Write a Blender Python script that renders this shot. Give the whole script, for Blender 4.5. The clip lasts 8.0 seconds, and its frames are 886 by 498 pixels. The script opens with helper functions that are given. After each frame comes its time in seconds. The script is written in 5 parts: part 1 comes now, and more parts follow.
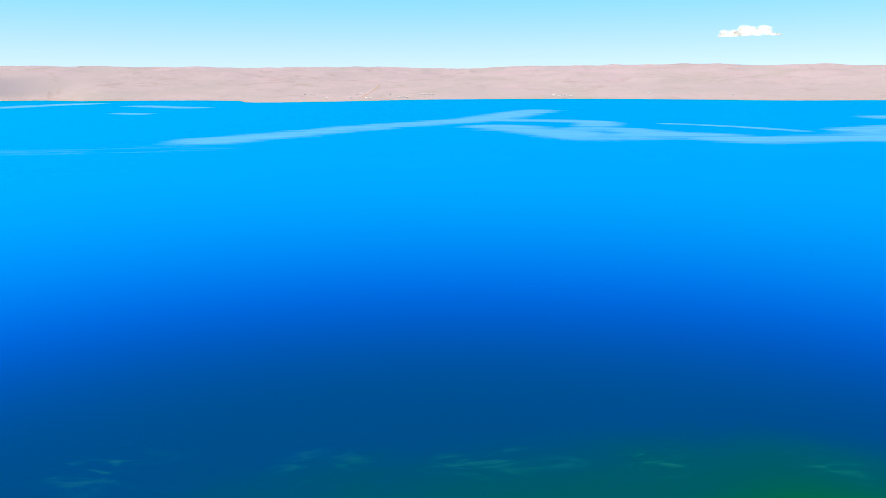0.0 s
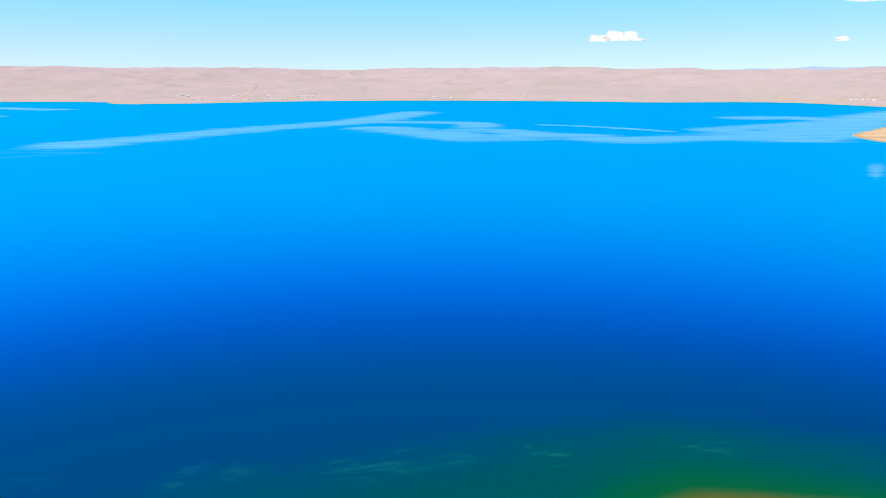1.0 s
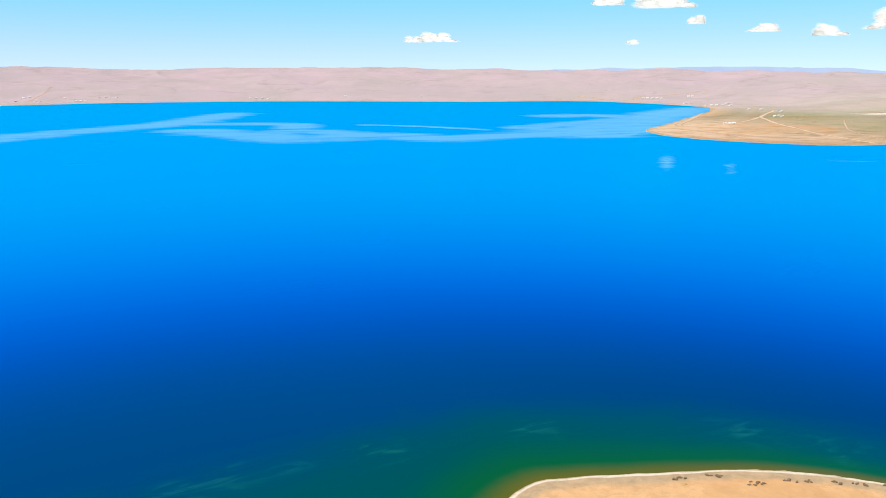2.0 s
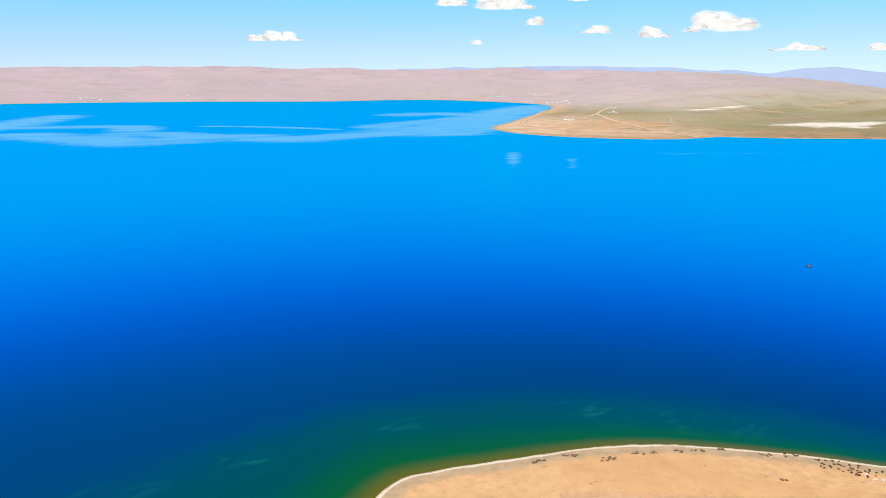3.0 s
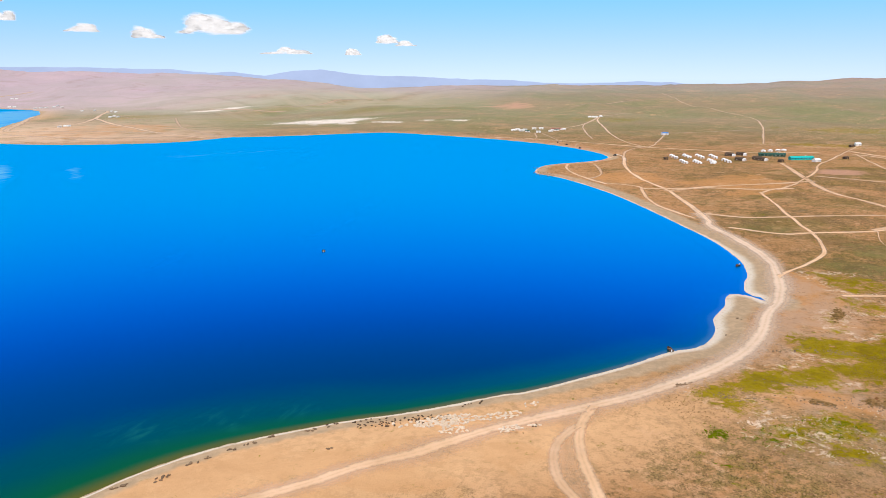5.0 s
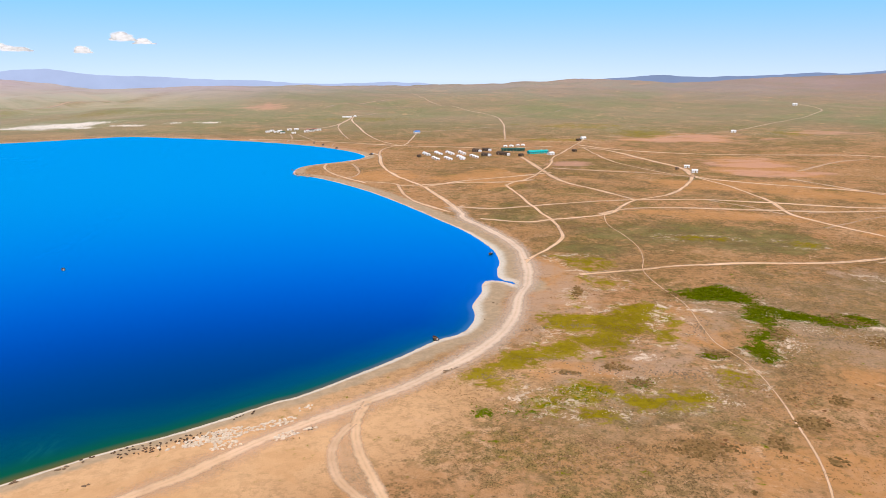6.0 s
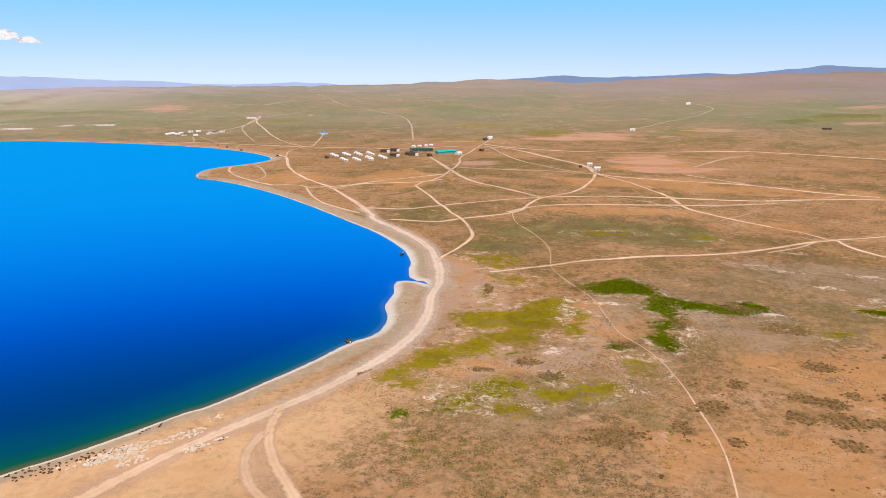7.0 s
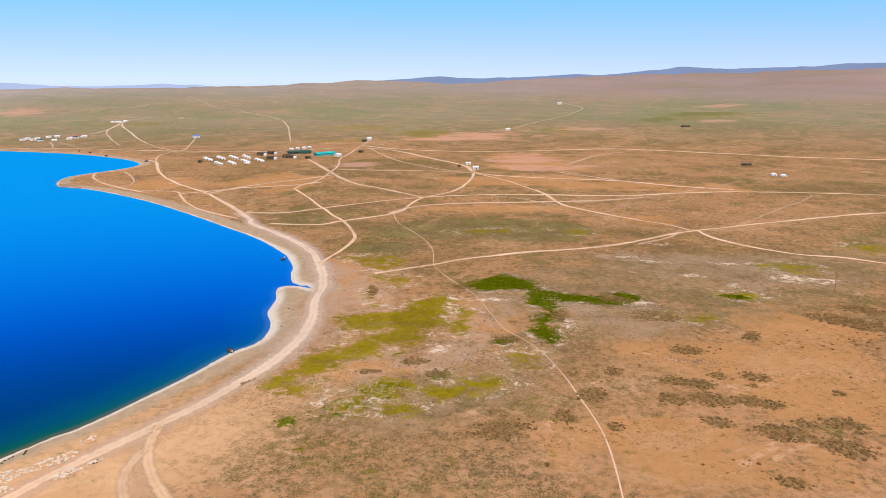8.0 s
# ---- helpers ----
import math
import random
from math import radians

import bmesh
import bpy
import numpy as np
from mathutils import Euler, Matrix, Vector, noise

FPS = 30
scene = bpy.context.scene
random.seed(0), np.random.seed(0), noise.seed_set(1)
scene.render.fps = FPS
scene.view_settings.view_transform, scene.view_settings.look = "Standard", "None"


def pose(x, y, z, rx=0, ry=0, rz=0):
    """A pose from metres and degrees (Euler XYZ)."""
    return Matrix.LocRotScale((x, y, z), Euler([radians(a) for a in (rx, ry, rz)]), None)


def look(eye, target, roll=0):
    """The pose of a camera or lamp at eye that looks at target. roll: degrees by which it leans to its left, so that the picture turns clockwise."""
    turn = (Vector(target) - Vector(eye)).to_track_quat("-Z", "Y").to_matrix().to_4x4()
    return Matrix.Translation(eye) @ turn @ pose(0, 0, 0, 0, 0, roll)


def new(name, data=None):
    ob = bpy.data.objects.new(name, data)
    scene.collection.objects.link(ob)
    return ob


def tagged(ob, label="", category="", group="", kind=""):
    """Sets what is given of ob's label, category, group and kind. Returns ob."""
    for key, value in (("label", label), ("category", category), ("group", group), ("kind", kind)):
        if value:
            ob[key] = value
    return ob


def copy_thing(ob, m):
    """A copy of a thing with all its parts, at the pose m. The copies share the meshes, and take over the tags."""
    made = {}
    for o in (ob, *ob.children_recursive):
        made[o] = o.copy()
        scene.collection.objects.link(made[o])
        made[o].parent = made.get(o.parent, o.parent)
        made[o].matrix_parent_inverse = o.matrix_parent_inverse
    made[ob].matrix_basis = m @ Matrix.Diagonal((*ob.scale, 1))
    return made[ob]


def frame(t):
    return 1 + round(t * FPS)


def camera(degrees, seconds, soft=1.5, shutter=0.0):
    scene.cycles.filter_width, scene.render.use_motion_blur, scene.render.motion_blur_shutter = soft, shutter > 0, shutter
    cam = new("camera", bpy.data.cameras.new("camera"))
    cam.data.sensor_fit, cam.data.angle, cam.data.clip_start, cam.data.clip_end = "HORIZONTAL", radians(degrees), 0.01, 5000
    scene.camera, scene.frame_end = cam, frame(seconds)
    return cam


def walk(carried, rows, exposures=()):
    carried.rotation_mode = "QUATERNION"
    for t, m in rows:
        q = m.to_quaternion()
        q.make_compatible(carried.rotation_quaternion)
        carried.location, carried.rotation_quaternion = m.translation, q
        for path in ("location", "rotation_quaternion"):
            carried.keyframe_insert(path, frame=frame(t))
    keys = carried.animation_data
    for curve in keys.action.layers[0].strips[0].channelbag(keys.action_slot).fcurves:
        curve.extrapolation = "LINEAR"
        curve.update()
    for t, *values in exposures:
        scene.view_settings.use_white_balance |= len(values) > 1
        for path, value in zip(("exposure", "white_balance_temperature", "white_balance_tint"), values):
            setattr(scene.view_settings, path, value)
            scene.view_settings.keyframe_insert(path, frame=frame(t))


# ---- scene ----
# ---------------------------------------------------------------- camera
cam = camera(60.66, 8.0, soft=0.6)
walk(cam, [
    (0, pose(0, 0, 90, 0, 0, -0.00) @ pose(0, 0, 0, 77.21, 0, 0) @ pose(0, 0, 0, 0, 0, -0.29)),
    (0.5, pose(0, 0, 90, 0, 0, -0.46) @ pose(0, 0, 0, 77.25, 0, 0) @ pose(0, 0, 0, 0, 0, -0.25)),
    (0.6, pose(0, 0, 90, 0, 0, -0.56) @ pose(0, 0, 0, 77.25, 0, 0) @ pose(0, 0, 0, 0, 0, -0.25)),
    (0.7, pose(0, 0, 90, 0, 0, -3.30) @ pose(0, 0, 0, 77.28, 0, 0) @ pose(0, 0, 0, 0, 0, -0.18)),
    (0.8, pose(0, 0, 90, 0, 0, -5.50) @ pose(0, 0, 0, 77.30, 0, 0) @ pose(0, 0, 0, 0, 0, -0.10)),
    (1.0, pose(0, 0, 90, 0, 0, -8.87) @ pose(0, 0, 0, 77.32, 0, 0) @ pose(0, 0, 0, 0, 0, 0.03)),
    (1.2, pose(0, 0, 90, 0, 0, -13.40) @ pose(0, 0, 0, 77.34, 0, 0) @ pose(0, 0, 0, 0, 0, 0.04)),
    (1.5, pose(0, 0, 90, 0, 0, -16.78) @ pose(0, 0, 0, 77.35, 0, 0) @ pose(0, 0, 0, 0, 0, 0.06)),
    (1.7, pose(0, 0, 90, 0, 0, -19.50) @ pose(0, 0, 0, 77.35, 0, 0) @ pose(0, 0, 0, 0, 0, 0.06)),
    (2.8, pose(0, 0, 90, 0, 0, -29.06) @ pose(0, 0, 0, 77.31, 0, 0) @ pose(0, 0, 0, 0, 0, -0.07)),
    (3.0, pose(0, 0, 90, 0, 0, -33.36) @ pose(0, 0, 0, 77.29, 0, 0) @ pose(0, 0, 0, 0, 0, -0.07)),
    (3.5, pose(0, 0, 90, 0, 0, -45.07) @ pose(0, 0, 0, 77.27, 0, 0) @ pose(0, 0, 0, 0, 0, 0.06)),
    (4.0, pose(0, 0, 90, 0, 0, -52.23) @ pose(0, 0, 0, 77.28, 0, 0) @ pose(0, 0, 0, 0, 0, -0.03)),
    (4.2, pose(0, 0, 90, 0, 0, -55.62) @ pose(0, 0, 0, 77.31, 0, 0) @ pose(0, 0, 0, 0, 0, 0.04)),
    (5.3, pose(0, 0, 90, 0, 0, -73.34) @ pose(0, 0, 0, 77.34, 0, 0) @ pose(0, 0, 0, 0, 0, -0.19)),
    (5.5, pose(0, 0, 90, 0, 0, -76.49) @ pose(0, 0, 0, 77.34, 0, 0) @ pose(0, 0, 0, 0, 0, -0.13)),
    (5.8, pose(0, 0, 90, 0, 0, -84.08) @ pose(0, 0, 0, 77.35, 0, 0) @ pose(0, 0, 0, 0, 0, -0.11)),
    (6.0, pose(0, 0, 90, 0, 0, -87.18) @ pose(0, 0, 0, 77.35, 0, 0) @ pose(0, 0, 0, 0, 0, -0.10)),
    (6.2, pose(0, 0, 90, 0, 0, -88.67) @ pose(0, 0, 0, 77.35, 0, 0) @ pose(0, 0, 0, 0, 0, -0.09)),
    (6.5, pose(0, 0, 90, 0, 0, -90.81) @ pose(0, 0, 0, 77.36, 0, 0) @ pose(0, 0, 0, 0, 0, -0.08)),
    (7.0, pose(0, 0, 90, 0, 0, -94.07) @ pose(0, 0, 0, 77.37, 0, 0) @ pose(0, 0, 0, 0, 0, -0.12)),
    (7.1, pose(0, 0, 90, 0, 0, -96.00) @ pose(0, 0, 0, 77.38, 0, 0) @ pose(0, 0, 0, 0, 0, -0.12)),
    (7.3, pose(0, 0, 90, 0, 0, -99.00) @ pose(0, 0, 0, 77.39, 0, 0) @ pose(0, 0, 0, 0, 0, -0.11)),
    (7.5, pose(0, 0, 90, 0, 0, -102.15) @ pose(0, 0, 0, 77.40, 0, 0) @ pose(0, 0, 0, 0, 0, -0.11)),
    (7.6, pose(0, 0, 90, 0, 0, -102.95) @ pose(0, 0, 0, 77.40, 0, 0) @ pose(0, 0, 0, 0, 0, -0.13)),
    (8.0, pose(0, 0, 90, 0, 0, -103.12) @ pose(0, 0, 0, 77.42, 0, 0) @ pose(0, 0, 0, 0, 0, -0.22)),
], exposures=[(0.0, 0.5, 6550, 5), (3.0, 0.35, 6450, 9), (5.5, 0.22, 6300, 14), (8.0, 0.18, 6300, 17)])

# ---------------------------------------------------------------- light
SUN_BEARING, SUN_HEIGHT = -105.0, 56.0
world = bpy.data.worlds.new("sky")
scene.world = world
world.use_nodes = True
sky = world.node_tree.nodes.new("ShaderNodeTexSky")
sky.sky_type, sky.sun_disc = "NISHITA", False
sky.sun_elevation, sky.sun_rotation = radians(SUN_HEIGHT), radians(SUN_BEARING)
sky.altitude, sky.air_density, sky.dust_density, sky.ozone_density = 2500, 0.7, 0.1, 2.0
back_node = world.node_tree.nodes["Background"]
back_node.inputs["Strength"].default_value = 0.15
veil = world.node_tree.nodes.new("ShaderNodeMix")
veil.data_type = "RGBA"
veil.inputs[0].default_value = 0.72
# thin haze: paler towards the horizon, clear blue higher up
sky_place = world.node_tree.nodes.new("ShaderNodeTexCoord")
sky_up = world.node_tree.nodes.new("ShaderNodeSeparateXYZ")
haze = world.node_tree.nodes.new("ShaderNodeValToRGB")
haze.color_ramp.interpolation = "EASE"
haze.color_ramp.elements[0].position, haze.color_ramp.elements[0].color = 0.0, (2.5, 3.3, 4.7, 1.0)
haze.color_ramp.elements[1].position, haze.color_ramp.elements[1].color = 0.12, (0.9, 3.5, 6.6, 1.0)
haze.color_ramp.elements.new(0.3).color = (1.9, 3.0, 4.7, 1.0)
world.node_tree.links.new(sky_place.outputs["Generated"], sky_up.inputs[0])
world.node_tree.links.new(sky_up.outputs["Z"], haze.inputs[0])
world.node_tree.links.new(haze.outputs[0], veil.inputs[7])
world.node_tree.links.new(sky.outputs[0], veil.inputs[6])
world.node_tree.links.new(veil.outputs[2], back_node.inputs[0])
sun_data = bpy.data.lights.new("sun", "SUN")
sun_data.energy, sun_data.angle, sun_data.color = 3.8, radians(0.5), (1.0, 0.89, 0.75)
sun = new("sun", sun_data)
sun.matrix_world = look((math.sin(radians(SUN_BEARING)) * math.cos(radians(SUN_HEIGHT)) * 100, math.cos(radians(SUN_BEARING)) * math.cos(radians(SUN_HEIGHT)) * 100,
                         math.sin(radians(SUN_HEIGHT)) * 100), (0, 0, 0))


# ---------------------------------------------------------------- materials
class Shader:
    """A node material written as short expressions; sockets are passed about."""

    def __init__(self, name):
        self.material = bpy.data.materials.new(name)
        self.material.use_nodes = True
        self.tree = self.material.node_tree
        self.tree.nodes.clear()
        self.out = self.tree.nodes.new("ShaderNodeOutputMaterial")

    def put(self, socket, value):
        if isinstance(value, bpy.types.NodeSocket):
            self.tree.links.new(value, socket)
        elif isinstance(value, tuple) and len(value) == 3 and socket.type == "RGBA":
            socket.default_value = (*value, 1)
        else:
            socket.default_value = value

    def node(self, kind, out=0, **values):
        n = self.tree.nodes.new("ShaderNode" + kind)
        for key, value in values.items():
            self.put(n.inputs[key.replace("_", " ")], value)
        return n.outputs[out]

    def attribute(self, name):
        n = self.tree.nodes.new("ShaderNodeAttribute")
        n.attribute_name = name
        return n.outputs["Fac"]

    def place(self):
        return self.tree.nodes.new("ShaderNodeNewGeometry").outputs["Position"]

    def island(self):
        return self.tree.nodes.new("ShaderNodeNewGeometry").outputs["Random Per Island"]

    def chance(self):
        return self.tree.nodes.new("ShaderNodeObjectInfo").outputs["Random"]

    def noise(self, size, detail=4.0, rough=0.55, stretch=None, warp=0.0):
        """Noise whose features are about size metres across."""
        p = self.place()
        if stretch:
            m = self.tree.nodes.new("ShaderNodeMapping")
            m.inputs["Scale"].default_value = stretch
            self.put(m.inputs["Vector"], p)
            p = m.outputs[0]
        return self.node("TexNoise", 0, Vector=p, Scale=1.0 / size, Detail=detail, Roughness=rough, Distortion=warp)

    def math(self, op, a, b=0.0):
        n = self.tree.nodes.new("ShaderNodeMath")
        n.operation = op
        self.put(n.inputs[0], a)
        self.put(n.inputs[1], b)
        return n.outputs[0]

    def ramp(self, value, lo, hi):
        n = self.tree.nodes.new("ShaderNodeMapRange")
        n.interpolation_type = "SMOOTHSTEP"
        self.put(n.inputs["Value"], value)
        n.inputs["From Min"].default_value, n.inputs["From Max"].default_value = lo, hi
        return n.outputs[0]

    def mix(self, fac, a, b):
        n = self.tree.nodes.new("ShaderNodeMix")
        n.data_type = "RGBA"
        self.put(n.inputs[0], fac)
        self.put(n.inputs[6], a)
        self.put(n.inputs[7], b)
        return n.outputs[2]

    def mul(self, *values):
        out = values[0]
        for v in values[1:]:
            out = self.math("MULTIPLY", out, v)
        return out

    def add(self, *values):
        out = values[0]
        for v in values[1:]:
            out = self.math("ADD", out, v)
        return out

    def bump(self, height, strength=0.5, distance=0.1):
        return self.node("Bump", 0, Height=height, Strength=strength, Distance=distance)

    def surface(self, color, rough=0.9, normal=None, metal=0.0, specular=0.3):
        values = dict(Base_Color=color, Roughness=rough, Metallic=metal)
        if normal:
            values["Normal"] = normal
        s = self.node("BsdfPrincipled", 0, **values)
        s.node.inputs["Specular IOR Level"].default_value = specular
        return s

    def blend(self, fac, a, b):
        n = self.tree.nodes.new("ShaderNodeMixShader")
        self.put(n.inputs[0], fac)
        self.put(n.inputs[1], a)
        self.put(n.inputs[2], b)
        return n.outputs[0]

    def done(self, shader):
        self.put(self.out.inputs["Surface"], shader)
        return self.material


def ground_material():
    s = Shader("steppe_soil")
    half = lambda v: s.math("SUBTRACT", v, 0.5)
    broad, patch, fine, grit = s.noise(140, 5, 0.6, warp=0.4), s.noise(20, 7, 0.68, warp=0.8), s.noise(2.6, 5, 0.72), s.noise(0.6, 3, 0.75)
    soil = s.mix(s.ramp(broad, 0.35, 0.65), SOIL_TAN, SOIL_OCHRE)
    soil = s.mix(s.mul(s.ramp(patch, 0.5, 0.68), 0.6), soil, SOIL_PALE)
    soil = s.mix(s.mul(s.ramp(s.noise(8, 6, 0.72, warp=0.6), 0.5, 0.68), 0.5), soil, SOIL_BROWN)
    soil = s.mix(s.mul(s.ramp(s.add(s.attribute("bare"), s.mul(half(patch), 1.2)), 0.3, 0.9), 0.75), soil, SOIL_PINK)
    soil = s.mix(s.attribute("sand"), soil, s.mix(s.ramp(s.noise(9, 6, 0.7, warp=1.0), 0.4, 0.7), SAND, SAND_DARK))
    soil = s.mix(s.mul(s.attribute("hill"), 0.75), soil, HILL_SOIL)
    # pinkish haze over the far hills, put into the soil colour
    soil = s.mix(s.mul(s.attribute("far_haze"), 0.9), soil, s.mix(s.ramp(s.noise(230, 6, 0.65, warp=0.5), 0.4, 0.62), HAZE_PINK, HAZE_GREY))
    soil = s.mix(s.mul(s.ramp(fine, 0.46, 0.58), 0.55), soil, SOIL_BROWN)
    soil = s.mix(s.mul(s.ramp(s.noise(1.2, 4, 0.75), 0.56, 0.72), 0.3), soil, SOIL_PALE)
    # thin steppe plants
    cover = s.add(s.attribute("veg"), s.mul(half(patch), 2.0), s.mul(half(s.noise(60, 5, 0.62, warp=0.9)), 2.0), s.mul(half(fine), 1.9), s.mul(half(s.noise(7, 5, 0.75, warp=0.5)), 1.3))
    plants = s.mix(s.ramp(s.noise(48, 4), 0.42, 0.6), STEPPE_GREY, STEPPE_GREEN)
    plants = s.mix(s.attribute("hill"), plants, s.mix(s.ramp(s.noise(330, 6, 0.62, warp=0.7), 0.42, 0.6), HILL_GREEN, HILL_BROWN))
    # mauve haze tinted into the plants of high and distant slopes
    plants = s.mix(s.mul(s.attribute("high"), s.ramp(s.noise(280, 5), 0.3, 0.6), 0.7), plants, HAZE_MAUVE)
    color = s.mix(s.mul(s.ramp(cover, 0.3, 0.95), 0.85), soil, plants)
    clumps = s.ramp(s.add(cover, s.mul(half(s.noise(12, 5, 0.72)), 2.2)), 0.2, 0.75)
    specks = s.math("MAXIMUM", s.mul(s.ramp(grit, 0.52, 0.58), clumps, 0.8), s.mul(s.ramp(s.noise(1.7, 5, 0.75), 0.55, 0.61), clumps, 0.55))
    color = s.mix(s.mul(specks, s.math("SUBTRACT", 1.0, s.mul(s.attribute("hill"), 0.45))), color, SPECK)
    bared = s.ramp(s.add(s.mul(s.attribute("bare"), 0.9), s.mul(half(s.noise(30, 7, 0.7, warp=1.0)), 3.0), s.mul(half(fine), 0.8)), 0.45, 0.95)
    color = s.mix(s.mul(bared, 0.8), color, SOIL_PINK)
    scrub = s.mul(s.ramp(s.add(s.noise(24, 8, 0.78, warp=1.2), s.mul(half(s.attribute("veg")), 0.12)), 0.54, 0.62), s.ramp(s.noise(3, 5, 0.75), 0.38, 0.56), s.math("SUBTRACT", 1.0, s.math("MAXIMUM", s.math("MAXIMUM", s.attribute("sand"), s.mul(s.attribute("hill"), 0.8)), s.mul(s.attribute("bare"), 0.8))))
    color = s.mix(s.mul(scrub, 0.7), color, SCRUB)
    scars = s.mul(s.ramp(s.noise(34, 8, 0.74, warp=1.4), 0.58, 0.64), s.ramp(s.noise(4, 6, 0.8), 0.44, 0.56))
    color = s.mix(s.mul(scars, 0.8), color, SOIL_PALE)
    smooth_sand = s.mix(s.ramp(s.noise(14, 5, 0.65, warp=1.0), 0.35, 0.75), SAND, SAND_DARK)
    color = s.mix(s.mul(s.attribute("sand"), 0.72), color, smooth_sand)
    flats = s.mul(s.ramp(s.noise(75, 8, 0.72, warp=1.2), 0.5, 0.62), s.ramp(s.noise(9, 6, 0.78, warp=0.6), 0.4, 0.58), s.math("SUBTRACT", 1.0, s.math("MAXIMUM", s.attribute("sand"), s.mul(s.attribute("hill"), 0.7))))
    color = s.mix(s.mul(flats, 0.45), color, SOIL_FLAT)
    ashy = s.ramp(s.add(s.mul(s.attribute("ash"), 0.9), s.mul(half(s.noise(24, 8, 0.75, warp=1.0)), 3.2)), 0.3, 1.0)
    color = s.mix(s.mul(ashy, 0.72), color, SOIL_ASH)
    mat = s.ramp(s.add(s.attribute("mat"), s.mul(half(s.noise(3, 5, 0.75)), 1.2)), 0.35, 0.7)
    color = s.mix(s.mul(mat, 0.65), color, s.mix(s.ramp(grit, 0.4, 0.6), SOIL_BROWN, STEPPE_GREY))
    mottled = s.add(s.mul(half(s.noise(11, 7, 0.75, warp=1.0)), 2.6), s.mul(half(fine), 1.2))
    damp = s.ramp(s.add(s.attribute("mire"), mottled), 0.25, 1.1)
    color = s.mix(s.mul(damp, 0.45), color, s.mix(s.ramp(s.noise(5, 6, 0.75, warp=0.8), 0.4, 0.62), MIRE_OLIVE, MIRE_GREY))
    color = s.mix(s.mul(s.attribute("mire"), s.ramp(s.noise(0.9, 4, 0.75), 0.56, 0.62), s.ramp(s.noise(9, 4, 0.7), 0.42, 0.58), 0.75), color, SPECK)
    turfy = s.ramp(s.add(s.attribute("turf"), s.mul(half(s.noise(26, 7, 0.75, stretch=(1.4, 0.7, 1), warp=1.0)), 3.6), s.mul(half(fine), 1.4)), 0.4, 1.1)
    color = s.mix(s.mul(turfy, 0.65), color, s.mix(s.ramp(s.noise(14, 5, 0.7), 0.4, 0.65), TURF_GREEN, SCRUB))
    open_land = s.math("SUBTRACT", 1.0, s.math("MAXIMUM", s.mul(s.attribute("sand"), 0.85), s.mul(s.attribute("hill"), 0.6)))
    nibs = s.mul(s.ramp(s.noise(2.4, 6, 0.8, warp=0.4), 0.545, 0.6), s.ramp(s.noise(32, 6, 0.7, warp=0.8), 0.38, 0.6), open_land)
    color = s.mix(s.mul(nibs, 0.72), color, SCRUB)
    chips = s.mul(s.ramp(s.noise(1.9, 6, 0.8), 0.57, 0.61), s.ramp(s.noise(21, 5, 0.7, warp=0.8), 0.42, 0.62), open_land)
    color = s.mix(s.mul(chips, 0.5), color, SOIL_PALE)
    # meadow and marsh
    edge = s.add(s.mul(half(s.noise(8, 7, 0.74, warp=0.6)), 2.4), s.mul(half(fine), 1.1), s.mul(half(s.noise(3.6, 5, 0.75, warp=0.8)), 1.2))
    green = s.ramp(s.add(s.mul(s.attribute("green"), 0.85), edge), 0.3, 0.7)
    color = s.mix(s.mul(green, s.math("SUBTRACT", 0.9, s.mul(s.attribute("hill"), 0.5))), color, s.mix(s.ramp(s.add(s.mul(fine, 0.5), s.mul(patch, 0.5)), 0.42, 0.58), MEADOW_OLIVE, MEADOW_YELLOW))
    lush = s.ramp(s.add(s.mul(s.attribute("lush"), 0.9), edge), 0.4, 0.65)
    color = s.mix(s.mul(lush, s.math("SUBTRACT", 1.0, s.mul(s.attribute("hill"), 0.6))), color, s.mix(s.ramp(fine, 0.35, 0.65), MARSH_DARK, MARSH_GREEN))
    salt = s.ramp(s.add(s.mul(s.attribute("salt"), 0.82), s.mul(half(s.noise(5, 8, 0.8, warp=1.2)), 4.2)), 0.7, 0.95)
    # pale haze over the far plain, put into the ground colour
    color = s.mix(s.mul(s.attribute("plain_haze"), s.ramp(s.noise(300, 6, 0.65, warp=0.6), 0.25, 0.6), 0.85), color, HAZE_PALE)
    band_at = s.node("CombineXYZ", 0, X=s.mul(s.attribute("inland"), 0.014), Y=s.mul(s.attribute("along"), 0.0016))
    bands = s.node("TexNoise", 0, Vector=band_at, Scale=1.0, Detail=6.0, Roughness=0.62, Distortion=0.5)
    color = s.mix(s.mul(s.ramp(bands, 0.52, 0.66), s.add(s.mul(s.attribute("hill"), 0.1), s.mul(s.attribute("plain_haze"), 0.55))), color, BAND_PALE)
    color = s.mix(s.mul(s.ramp(bands, 0.47, 0.36), s.attribute("hill"), 0.4), color, BAND_GREEN)
    around = lambda name: s.ramp(s.math("ABSOLUTE", s.math("SUBTRACT", s.attribute(name), 0.3)), 0.28, 0.05)
    bank = s.mul(s.math("MAXIMUM", around("green"), around("lush")), s.ramp(s.noise(3.5, 6, 0.8, warp=0.6), 0.5, 0.6), s.ramp(s.noise(30, 3), 0.42, 0.56))
    color = s.mix(s.mul(bank, 0.7, s.math("SUBTRACT", 1.0, s.attribute("hill"))), color, SALT)
    rose = s.ramp(s.add(s.attribute("rose"), s.mul(half(s.noise(60, 8, 0.75, stretch=(1.6, 0.7, 1), warp=1.2)), 3.4)), 0.45, 1.0)
    color = s.mix(s.mul(rose, 0.6), color, SOIL_ROSE)
